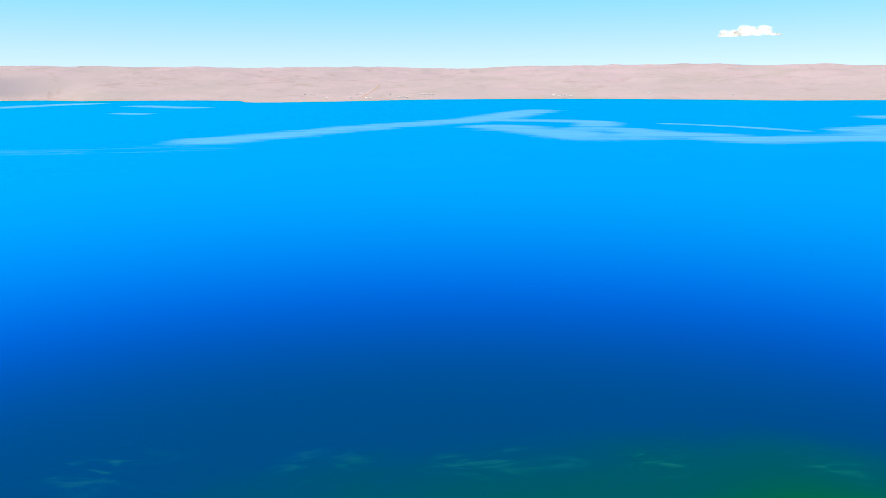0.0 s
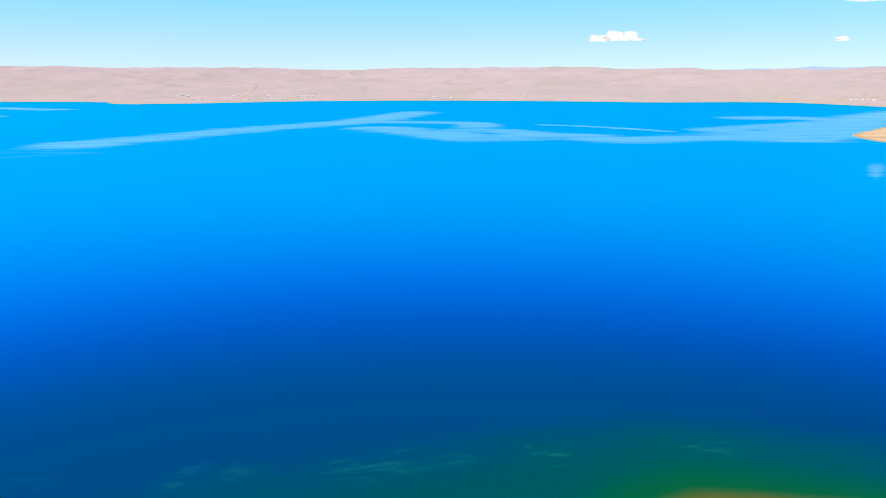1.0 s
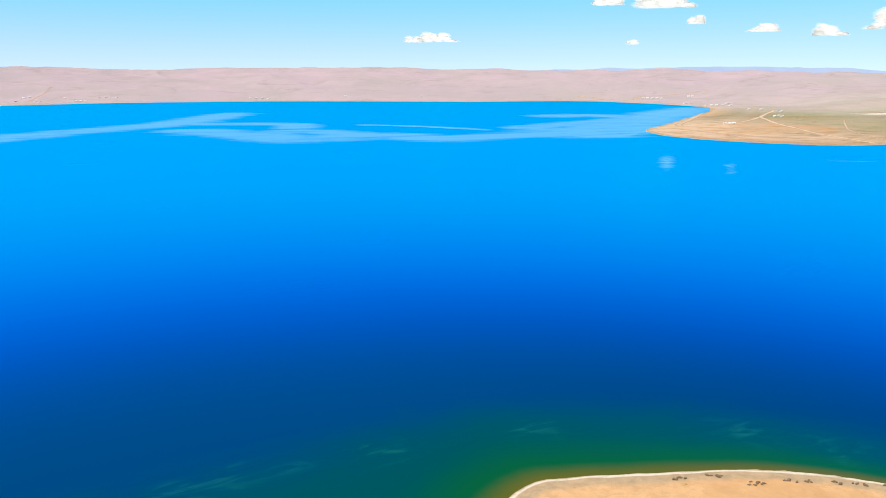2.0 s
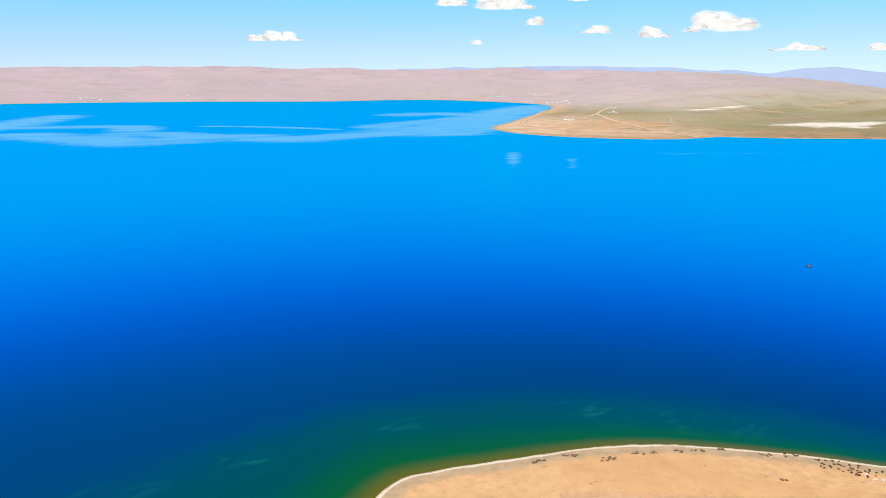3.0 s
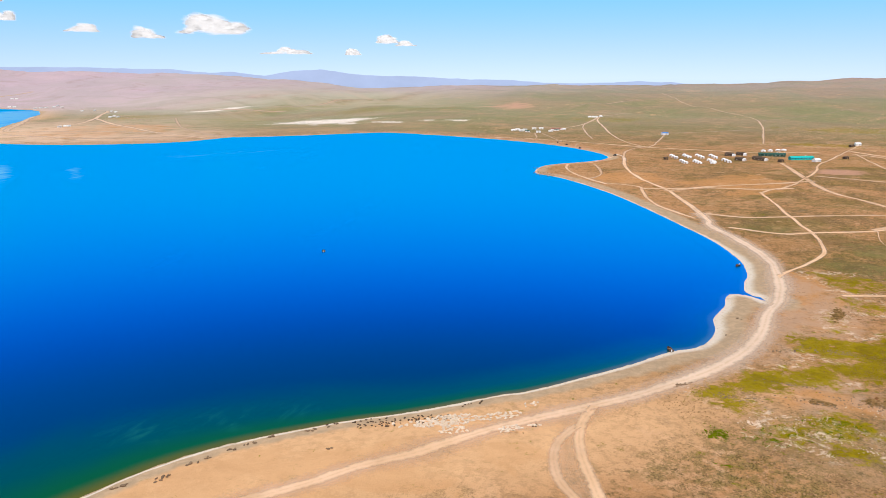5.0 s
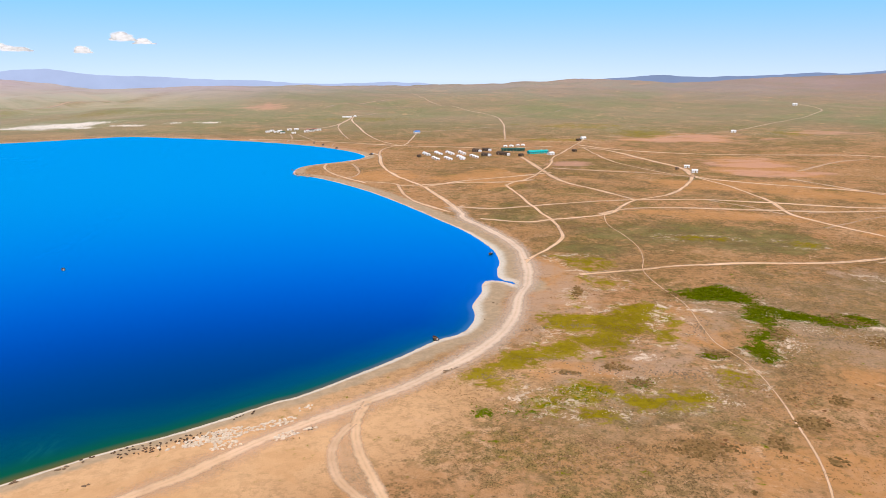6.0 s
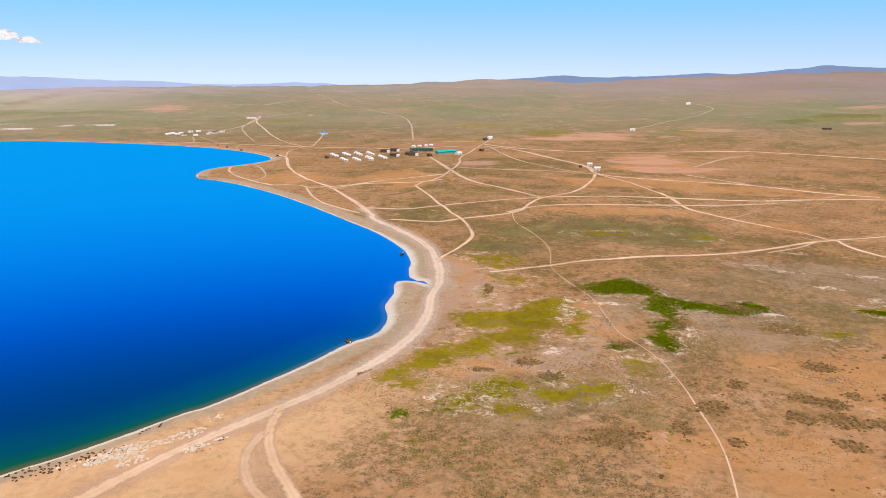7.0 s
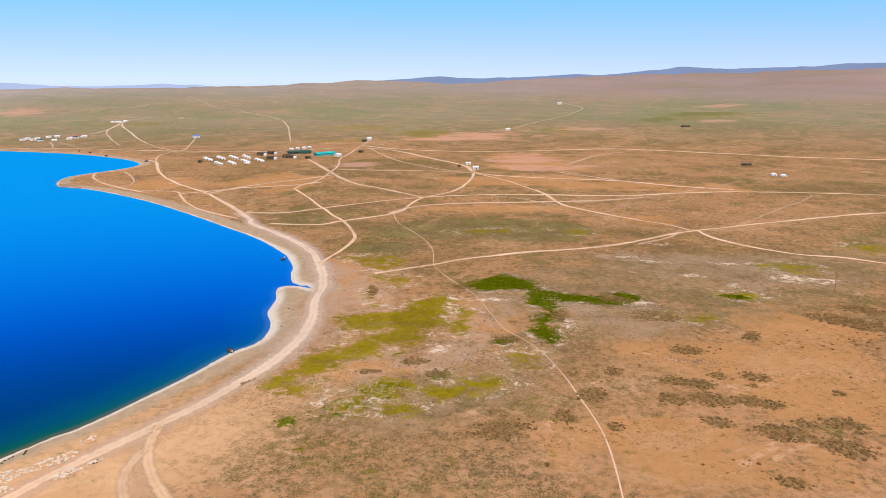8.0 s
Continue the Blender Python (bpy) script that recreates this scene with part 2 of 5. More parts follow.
    color = s.mix(s.mul(salt, s.add(0.85, s.mul(s.attribute("hill"), 0.18))), color, s.mix(s.attribute("hill"), SALT, SALT_FLAT))
    # second coat of painted haze on the far hills, over plants and soil
    color = s.mix(s.mul(s.attribute("far_haze"), 0.5), color, s.mix(s.ramp(s.noise(230, 6, 0.65, warp=0.5), 0.4, 0.62), HAZE_PINK, HAZE_GREY))
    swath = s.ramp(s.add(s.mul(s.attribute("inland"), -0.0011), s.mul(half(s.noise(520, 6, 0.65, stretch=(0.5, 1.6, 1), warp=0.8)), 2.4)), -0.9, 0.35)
    color = s.mix(s.mul(s.attribute("far_haze"), swath, 0.6), color, FAR_FIELD)
    # painted distance haze again, mauve, giving way to a darker tone eastward
    color = s.mix(s.mul(s.attribute("high"), 0.68, s.add(0.7, s.mul(s.ramp(s.noise(420, 5, 0.6, warp=0.6), 0.35, 0.65), 0.3))), color, s.mix(s.attribute("east"), HAZE_MAUVE, HILL_DARK))
    # noise blotches darken the high hills; no gully is modelled beneath
    dark_blotch = s.mul(s.attribute("high"), s.ramp(s.noise(170, 7, 0.72, warp=1.2), 0.54, 0.66))
    color = s.mix(s.mul(dark_blotch, 0.35), color, HILL_DARK)
    color = s.mix(s.mul(s.attribute("spit"), s.ramp(s.noise(40, 5, 0.65), 0.25, 0.6), 0.8), color, SPIT_SAND)
    # shore
    gravel = s.mix(s.ramp(s.noise(3.5, 5, 0.7, warp=0.5), 0.35, 0.7), BEACH_GREY, BEACH_SAND)
    color = s.mix(s.ramp(s.add(s.attribute("beach"), s.mul(half(s.noise(6, 5, 0.65)), 0.9)), 0.2, 0.75), color, gravel)
    line = s.math("ABSOLUTE", s.math("SUBTRACT", s.attribute("sd"), s.add(0.8, s.mul(half(s.noise(9, 4)), 1.6))))
    color = s.mix(s.mul(s.math("SUBTRACT", 1.0, s.ramp(s.math("DIVIDE", line, s.add(0.5, s.mul(s.attribute("rimmed"), 3.0), s.mul(s.ramp(s.noise(26, 3), 0.4, 0.7), 0.9))), 0.2, 1.2)), s.ramp(s.noise(1.1, 4, 0.7), 0.22, 0.48), s.ramp(s.noise(17, 4, 0.7), 0.2, 0.45), 0.85), color, SALT_RIM)
    relief = s.add(s.mul(fine, 0.5), s.mul(grit, 0.3), s.mul(patch, 0.6))
    relief = s.mul(relief, s.math("SUBTRACT", 1.0, s.mul(s.attribute("sand"), 0.7)))
    return s.done(s.surface(color, 0.95, s.bump(relief, 1.0, 1.0), specular=0.02))


def water_material():
    s = Shader("lake_water")
    depth = s.add(s.attribute("depth"), s.mul(s.math("SUBTRACT", s.noise(45, 5, 0.6, warp=0.8), 0.5), s.mul(s.attribute("depth"), 0.7)))
    body = s.mix(s.ramp(depth, -0.2, 2.6), WATER_SHALLOW, WATER_GREEN)
    milky = s.mul(s.attribute("pale"), s.ramp(s.add(s.attribute("depth"), s.mul(s.math("SUBTRACT", s.noise(9, 5, 0.7, warp=0.6), 0.5), 3.5)), 3.2, 0.3), 0.8)
    body = s.mix(s.ramp(depth, 2.0, 8.0), body, WATER_TEAL)
    # body colour is paled on one side to imitate brighter sky reflected there
    body = s.mix(s.ramp(depth, 6.0, 23.0), body, s.mix(s.attribute("open"), WATER_DEEP, WATER_SKYLIT))
    body = s.mix(milky, body, WATER_MILKY)
    weed = s.mul(s.attribute("weed"), s.ramp(s.noise(11, 4, 0.6, stretch=(0.6, 1.6, 1), warp=1.5), 0.46, 0.72))
    body = s.mix(s.mul(weed, 0.2), body, WATER_WEED)
    ripple = s.add(s.mul(s.noise(1.3, 3, 0.6), 0.4), s.mul(s.noise(6.0, 3, 0.6, stretch=(1, 1.8, 1)), 0.6))
    normal = s.bump(ripple, 0.2, 0.1)
    # calm slicks and cloud reflections, both painted as a paler gloss tint
    calm_glint = s.ramp(s.add(s.mul(s.attribute("calm_glint"), 0.8), s.mul(s.math("SUBTRACT", s.noise(110, 7, 0.75, stretch=(0.4, 1.4, 1), warp=1.5), 0.5), 1.7)), 0.25, 0.88)
    sheen = s.mix(calm_glint, SHEEN_RIPPLED, SHEEN_PALE)
    rough = s.math("SUBTRACT", 0.31, s.mul(calm_glint, 0.02))
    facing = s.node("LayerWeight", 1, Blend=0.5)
    # sky sheen painted into the gloss colour: deep blue, paler at grazing angles
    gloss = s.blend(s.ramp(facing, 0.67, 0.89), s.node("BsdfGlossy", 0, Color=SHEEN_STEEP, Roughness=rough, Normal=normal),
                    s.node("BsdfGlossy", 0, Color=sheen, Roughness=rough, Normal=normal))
    # share of gloss follows a hand-tuned curve, not the physical one
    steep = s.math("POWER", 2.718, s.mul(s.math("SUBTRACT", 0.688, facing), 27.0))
    gloss_share = s.math("DIVIDE", 0.98, s.add(1.0, steep))
    diffuse = s.node("BsdfDiffuse", 0, Color=body, Roughness=0.0)
    return s.done(s.blend(gloss_share, diffuse, gloss))


def track_material():
    s = Shader("packed_earth")
    across = s.attribute("across")
    wear = s.noise(1.4, 5, 0.7)
    color = s.mix(s.ramp(s.noise(18, 4), 0.35, 0.65), TRACK_PALE, TRACK_TAN)
    color = s.mix(s.mul(s.attribute("chalk"), 0.75), color, CHALK)
    rut = s.math("ABSOLUTE", s.math("SUBTRACT", s.math("ABSOLUTE", across), 0.52))
    color = s.mix(s.mul(s.ramp(rut, 0.3, 0.55), s.ramp(wear, 0.35, 0.6), 0.35), color, SOIL_OCHRE)
    solid = s.math("SUBTRACT", 1.0, s.ramp(s.add(s.math("ABSOLUTE", across), s.mul(s.math("SUBTRACT", s.noise(2.2, 5, 0.7), 0.5), 0.85)), 0.28, 1.0))
    clear = s.tree.nodes.new("ShaderNodeBsdfTransparent").outputs[0]
    return s.done(s.blend(s.mul(solid, s.attribute("worn"), s.add(0.82, s.mul(s.ramp(s.noise(28, 6, 0.7), 0.35, 0.55), 0.18))), clear, s.surface(color, 0.95, s.bump(wear, 0.4, 0.15), specular=0.1)))


def plain(name, a, b, size=0.4, rough=0.8, metal=0.0, relief=0.3, random_tone=False):
    """A worn surface that varies between two tones."""
    s = Shader(name)
    n = s.add(s.mul(s.noise(size, 5, 0.65), 0.7), s.mul(s.noise(size * 7, 3), 0.3))
    color = s.mix(s.ramp(n, 0.35, 0.65), a, b)
    if random_tone:
        color = s.mix(s.mul(s.chance(), 0.6), color, b)
    return s.done(s.surface(color, rough, s.bump(n, relief, 0.03), metal, 0.02 if random_tone else 0.25))


def leaf_material(name, a, b):
    s = Shader(name)
    color = s.mix(s.island(), a, b)
    return s.done(s.surface(color, 0.9, specular=0.0))


def cloud_material():
    s = Shader("cloud_vapour")
    body = s.mul(s.attribute("body"), s.add(0.55, s.mul(s.ramp(s.noise(40, 4, 0.65), 0.3, 0.7), 0.45)))
    white = s.node("BsdfDiffuse", 0, Color=(0.92, 0.93, 0.95))
    # most of the cloud's white is surface glow in place of sunlight
    glow = s.node("Emission", 0, Color=(1.0, 0.97, 0.93), Strength=0.88)
    clear = s.tree.nodes.new("ShaderNodeBsdfTransparent").outputs[0]
    return s.done(s.blend(body, clear, s.blend(0.9, white, glow)))


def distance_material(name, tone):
    """Mountains so far off that haze is put into their tone, which glows almost unlit."""
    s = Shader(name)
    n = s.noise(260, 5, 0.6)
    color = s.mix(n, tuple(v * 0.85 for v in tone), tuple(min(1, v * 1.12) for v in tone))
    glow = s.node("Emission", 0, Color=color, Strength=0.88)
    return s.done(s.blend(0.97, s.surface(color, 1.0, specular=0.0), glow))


SOIL_TAN, SOIL_OCHRE, SOIL_PALE, SOIL_BROWN, SOIL_PINK = (0.45, 0.222, 0.092), (0.38, 0.20, 0.078), (0.58, 0.335, 0.175), (0.22, 0.118, 0.046), (0.465, 0.222, 0.078)
# the last two tones are haze painted on the far hills
SAND, SAND_DARK, HAZE_PINK, HAZE_GREY = (0.63, 0.365, 0.175), (0.53, 0.30, 0.138), (0.57, 0.405, 0.415), (0.43, 0.35, 0.315)
STEPPE_GREY, STEPPE_GREEN, SPECK = (0.235, 0.14, 0.055), (0.19, 0.135, 0.034), (0.075, 0.046, 0.015)
SCRUB = (0.135, 0.095, 0.035)
BAND_PALE, BAND_GREEN = (0.42, 0.33, 0.225), (0.185, 0.19, 0.095)
HILL_DARK = (0.28, 0.185, 0.15)
MIRE_OLIVE, MIRE_GREY, TURF_GREEN = (0.185, 0.13, 0.045), (0.32, 0.205, 0.115), (0.17, 0.15, 0.045)
FAR_FIELD = (0.40, 0.345, 0.26)
SALT_FLAT = (0.72, 0.62, 0.51)
SOIL_FLAT = (0.52, 0.29, 0.14)
SOIL_ROSE = (0.56, 0.29, 0.19)
SOIL_ASH = (0.43, 0.27, 0.165)
# hill green and brown are paled for haze; the mauve is haze itself
HILL_GREEN, HILL_BROWN, HAZE_MAUVE, HILL_SOIL, HAZE_PALE, SPIT_SAND = (0.215, 0.22, 0.10), (0.28, 0.215, 0.125), (0.40, 0.31, 0.325), (0.37, 0.275, 0.17), (0.40, 0.36, 0.25), (0.62, 0.42, 0.28)
MEADOW_OLIVE, MEADOW_YELLOW, MARSH_DARK, MARSH_GREEN = (0.17, 0.122, 0.0), (0.275, 0.198, 0.0), (0.05, 0.072, 0.0), (0.12, 0.135, 0.0)
SALT, SALT_RIM, BEACH_GREY, BEACH_SAND = (0.70, 0.53, 0.37), (0.66, 0.57, 0.44), (0.36, 0.25, 0.145), (0.48, 0.325, 0.185)
WATER_SHALLOW, WATER_GREEN, WATER_DEEP, WATER_WEED = (0.09, 0.09, 0.012), (0.002, 0.075, 0.024), (0.0, 0.025, 0.052), (0.02, 0.22, 0.14)
# the first tone carries painted sky brightness for the lake's western side
WATER_SKYLIT, WATER_TEAL, WATER_MILKY = (0.0, 0.04, 0.124), (0.0, 0.056, 0.06), (0.03, 0.16, 0.115)
# gloss tints that paint the lake's sheen: steep view, grazing view, pale streaks
SHEEN_STEEP, SHEEN_RIPPLED, SHEEN_PALE = (0.0, 0.25, 1.0), (0.0, 0.64, 1.0), (0.4, 0.88, 1.0)
CHALK, TRACK_PALE, TRACK_TAN = (0.64, 0.48, 0.34), (0.73, 0.47, 0.28), (0.63, 0.39, 0.21)

GROUND, WATER, TRACK, CLOUD = ground_material(), water_material(), track_material(), cloud_material()
FELT = plain("white_felt", (0.80, 0.78, 0.74), (0.70, 0.67, 0.62), 0.8)
TIMBER = plain("dark_timber", (0.055, 0.035, 0.022), (0.11, 0.07, 0.04), 0.5)
CRATE = plain("brown_boards", (0.20, 0.12, 0.06), (0.30, 0.19, 0.10), 0.5)
GREEN_SHEET = plain("dark_green_sheet", (0.015, 0.06, 0.04), (0.03, 0.09, 0.06), 0.9, 0.5)
TEAL_SHEET = plain("teal_sheet", (0.0, 0.36, 0.34), (0.01, 0.46, 0.43), 0.9, 0.45)
BLUE_SHEET = plain("blue_sheet", (0.05, 0.17, 0.48), (0.08, 0.24, 0.55), 0.9, 0.45)
RED_SHEET = plain("rust_red_sheet", (0.36, 0.12, 0.07), (0.28, 0.09, 0.05), 0.9, 0.5)
PLASTER = plain("whitewashed_plaster", (0.78, 0.75, 0.70), (0.66, 0.62, 0.56), 0.7)
GLASS_DARK = plain("dark_glass", (0.015, 0.02, 0.025), (0.03, 0.035, 0.04), 0.5, 0.08)
RUBBER = plain("black_rubber", (0.02, 0.02, 0.02), (0.035, 0.033, 0.03), 0.2)
CAR_DARK = plain("dark_car_paint", (0.02, 0.022, 0.028), (0.03, 0.032, 0.04), 0.6, 0.25)
CAR_WHITE = plain("white_car_paint", (0.76, 0.76, 0.74), (0.70, 0.70, 0.68), 0.6, 0.3)
FLOCK_STONE_PALE = plain("pale_flock_stone", (0.70, 0.59, 0.44), (0.54, 0.42, 0.30), 0.3, random_tone=True)
STONE_TAN = plain("tan_stone", (0.62, 0.475, 0.33), (0.46, 0.34, 0.225), 0.5, random_tone=True)
FLOCK_STONE_DARK = plain("dark_flock_stone", (0.055, 0.036, 0.024), (0.115, 0.075, 0.048), 0.3, random_tone=True)
ROCK_BROWN = plain("shore_rock", (0.13, 0.085, 0.052), (0.24, 0.16, 0.095), 0.4, random_tone=True)
SHRUB = leaf_material("shrub_leaves", (0.115, 0.069, 0.024), (0.265, 0.152, 0.056))
CLOD = leaf_material("dry_hummocks", (0.20, 0.115, 0.052), (0.37, 0.215, 0.105))
SHRUB_RED = leaf_material("dry_shrub_twigs", (0.15, 0.068, 0.026), (0.27, 0.125, 0.05))
TUFT = leaf_material("steppe_tufts", (0.14, 0.083, 0.027), (0.34, 0.203, 0.078))
REED = leaf_material("marsh_blades", (0.07, 0.09, 0.0), (0.155, 0.17, 0.0))
MEADOW = leaf_material("meadow_blades", (0.185, 0.135, 0.0), (0.295, 0.208, 0.0))


# ---------------------------------------------------------------- the plan
def spline(pts, n=8, closed=False):
    """Points along a smooth curve through pts."""
    p = np.array(pts, float)
    p = np.vstack([p[-1], p, p[0], p[1]]) if closed else np.vstack([2 * p[0] - p[1], p, 2 * p[-1] - p[-2]])
    out = []
    for i in range(1, len(p) - 2):
        a, b, c, d = p[i - 1], p[i], p[i + 1], p[i + 2]
        for k in range(n):
            t = k / n
            out.append(0.5 * (2 * b + (c - a) * t + (2 * a - 5 * b + 4 * c - d) * t * t + (3 * b - a - 3 * c + d) * t ** 3))
    if not closed:
        out.append(p[-2])
    return np.array(out)


def hash2(ix, iy, seed):
    v = np.sin(ix * 127.1 + iy * 311.7 + seed * 74.7) * 43758.5453
    return v - np.floor(v)


def value_noise(x, y, seed=0):
    ix, iy = np.floor(x), np.floor(y)
    u, v = x - ix, y - iy
    u, v = u * u * (3 - 2 * u), v * v * (3 - 2 * v)
    a, b = hash2(ix, iy, seed), hash2(ix + 1, iy, seed)
    c, d = hash2(ix, iy + 1, seed), hash2(ix + 1, iy + 1, seed)
    return (a * (1 - u) + b * u) * (1 - v) + (c * (1 - u) + d * u) * v


def fractal(x, y, octaves=4, seed=0):
    total, amp = np.zeros_like(np.asarray(x, float)), 0.5
    for o in range(octaves):
        total = total + amp * (value_noise(x * 2 ** o, y * 2 ** o, seed + o) - 0.5) * 2
        amp *= 0.5
    return total


def segment_distance(x, y, line):
    """Distance from points to an open polyline."""
    best = np.full(x.shape, 1e12)
    for (ax, ay), (bx, by) in zip(line[:-1], line[1:]):
        dx, dy = bx - ax, by - ay
        t = np.clip(((x - ax) * dx + (y - ay) * dy) / (dx * dx + dy * dy + 1e-9), 0, 1)
        best = np.minimum(best, (x - ax - t * dx) ** 2 + (y - ay - t * dy) ** 2)
    return np.sqrt(best)


def shore_distance(x, y, loop):
    """Distance to the waterline: positive on land, negative on the lake."""
    ring = np.vstack([loop, loop[:1]])
    d = segment_distance(x, y, ring)
    inside = np.zeros(x.shape, bool)
    for (ax, ay), (bx, by) in zip(ring[:-1], ring[1:]):
        inside ^= ((ay > y) != (by > y)) & (x < (bx - ax) * (y - ay) / (by - ay + 1e-12) + ax)
    return np.where(inside, -d, d)


def smooth(e0, e1, v):
    t = np.clip((v - e0) / (e1 - e0), 0, 1)
    return t * t * (3 - 2 * t)


# The hills round the basin, by bearing (degrees clockwise from north): rise of the crest over the drone's level, its distance, the foot's distance
HILLS = [(-180, 0.8, 3600, 2300), (-60, 0.7, 4300, 3500), (-20, 0.7, 4300, 3400), (0, 0.65, 4300, 3300), (20, 0.72, 4300, 3250), (40, 0.62, 4200, 3200),
         (46, 0.45, 4100, 2800), (54, 0.22, 4000, 2000), (57, 0.0, 3700, 1700), (60, -0.42, 3300, 1500), (63, -0.78, 2800, 1300), (70, -0.66, 2600, 1200),
         (76, -0.5, 2600, 1150), (85, -0.6, 2600, 1150), (93, -0.3, 2600, 1100), (106, -0.2, 2700, 1050), (112, 0.0, 2800, 1000), (124, 0.3, 3000, 900),
         (133, 0.65, 3200, 900), (150, 0.8, 3300, 900), (180, 0.8, 3600, 2300)]


def land_height(x, y, sd):
    """Height of the ground at x, y, for the distance sd from the waterline."""
    r, az = np.hypot(x, y), np.degrees(np.arctan2(x, y))
    k = np.array(HILLS)
    crest = 90 + np.interp(az, k[:, 0], k[:, 2]) * np.tan(np.radians(np.interp(az, k[:, 0], k[:, 1])))
    r1, r0 = np.interp(az, k[:, 0], k[:, 2]), np.interp(az, k[:, 0], k[:, 3])
    up = np.clip((r - r0) / (r1 - r0), 0, 1)
    up = 0.45 * up + 0.55 * up * up * (3 - 2 * up)
    over = np.clip((r - r1) / 800, 0, 1)
    hill = crest * up * (1 - 0.25 * over * over)
    rough = up * np.clip(1.6 - up, 0, 1)
    hill = hill + rough * (30 * fractal(x / 420, y / 420, 4, 3) - 36 * np.abs(fractal(x / 230, y / 230, 3, 9)))
    hill = hill + up * 3.0 * fractal(x / 260, y / 260, 3, 15)
    beach = 1.1 * (1 - np.exp(-np.maximum(sd, 0) / 14)) + 1.6 * smooth(10, 160, sd)
    bumps = smooth(12, 60, sd) * (1 - smooth(350, 620, r)) * (0.7 * fractal(x / 55, y / 55, 3, 21) + 0.18 * fractal(x / 9, y / 9, 2, 31))
    bed = np.maximum(sd * 0.09, -14)
    return np.where(sd < 0, bed, np.maximum(beach + bumps, 0.02 + beach * 0.4) + hill * smooth(0, 220, sd))

SHORE_NEAR = [(75.2, 137.0), (88.2, 136.6), (98.8, 133.4), (112.9, 129.1), (127.8, 124.1), (141.4, 116.8), (153.2, 107.3), (168.7, 91.4), (176.8, 80.6),
    (187.9, 68.8), (199.6, 56.9), (202.5, 52.9), (217.6, 40.5), (237.7, 25.2), (253.0, 15.2), (262.4, 6.3), (279.8, 2.0), (297.4, 2.4),
    (314.7, -1.4), (329.1, -1.8), (335.6, -5.2), (332.6, -12.9), (325.5, -17.8)]
SHORE_CAPE = [(332.6, -16.7), (339.6, -9.6), (354.9, -9.0), (375.4, -10.1), (405.3, -5.9), (443.5, 6.2), (492.2, 28.9), (551.1, 57.3), (614.1, 92.0),
    (664.2, 125.1), (702.9, 157.1), (721.0, 178.8), (763.7, 188.2), (803.3, 182.7), (853.2, 147.8), (895.3, 136.1), (962.9, 167.0), (1044.4, 237.6),
    (1116.1, 342.4), (1165.0, 453.0)]
SHORE_SPIT = [(1197, 557), (1159, 610), (1098, 657), (1036, 727), (1018, 753), (915, 768), (852, 830), (812, 918), (809, 1030),
    (863, 1145), (986, 1254), (1160, 1410), (1393, 1620), (1571, 1787), (1729, 1981), (1793, 2164), (1813, 2373), (1781, 2712),
    (1592, 2832)]
SHORE_FAR = [(1284, 2837), (931, 3044), (509, 3200), (41, 3199), (-189, 3120), (-481, 2950), (-734, 2923), (-849, 3153), (-1145, 3240),
    (-1492, 3219), (-1881, 3282)]
SHORE_BACK = [(-2300, 2100), (-2600, 1300), (-2400, 500), (-1700, -200), (-900, -330), (-380, -220), (-170, -60), (-70, 50), (10, 104),
    (50, 120)]
SHORE = spline(SHORE_NEAR + SHORE_CAPE + SHORE_SPIT + SHORE_FAR + SHORE_BACK, 6, True)


def axis(lo, hi, step, ends, growth=1.045, widest=34.0):
    """Grid lines: dense from lo to hi, wider further out."""
    mid = list(np.arange(lo, hi + step / 2, step))
    left, right, w, v = [], [], step, lo
    while v > ends[0]:
        w = min(w * growth, widest)
        v -= w
        left.append(v)
    w, v = step, mid[-1]
    while v < ends[1]:
        w = min(w * growth, widest)
        v += w
        right.append(v)
    return np.array(left[::-1] + mid + right)


# Patches of ground cover: x, y, half length along the bearing, half width across it
MEADOWS = [(407.3, -173.7, 9.7, 13.2),
    (422.8, -124.7, 8.3, 20.1), (216.8, -77.5, 9.3, 7.2), (265.6, -188.0, 6.9, 9.4), (246.4, -148.5, 7.5, 14.8), (301.8, -239.8, 10.8, 16.1),
    (327.9, -307.4, 14.8, 11.5), (1120.9, -105.6, 25.1, 66.8), (1167.2, -250.9, 43.8, 53.4), (1164.9, -475.8, 35.1, 54.6), (1290.2, -808.7, 98.6, 112.1),
    (1494.5, 228.9, 40.5, 109.1), (1502.1, 1087.8, 205.5, 92.3), (1469.0, 1330.3, 129.6, 87.1), (1807.9, 960.3, 103.2, 246.1), (1219.7, -252.8, 45.4, 53.7),
    (1625.5, 767.4, 61.5, 191.9), (1338.6, -146.6, 44.1, 109.0)]
MARSHES = [(236.8, -76.3, 2.9, 4.3),
    (264.6, -184.8, 3.5, 4.7), (1322.0, -816.3, 67.9, 53.7), (1279.4, -698.5, 43.5, 35.0), (1293.0, -869.8, 37.4, 30.9)]
BARES = [(1123.5, -294.2, 58.6, 94.8), (813.0, -278.8, 80.7, 37.8), (737.6, -277.6, 42.0, 46.4), (315.0, -37.2, 35.7, 9.8), (268.7, -79.5, 28.8, 12.9),
    (223.0, -27.4, 8.8, 19.5), (497.2, -154.6, 21.3, 54.8), (431.2, -235.4, 12.1, 21.4), (226.4, -182.3, 28.6, 30.5), (206.4, -135.6, 16.3, 29.1),
    (176.0, -153.4, 27.3, 32.2), (151.4, -93.7, 18.0, 33.8), (706.7, 84.5, 37.9, 31.2), (342.3, -30.1, 41.2, 9.2), (131.3, 91.4, 15.7, 38.5),
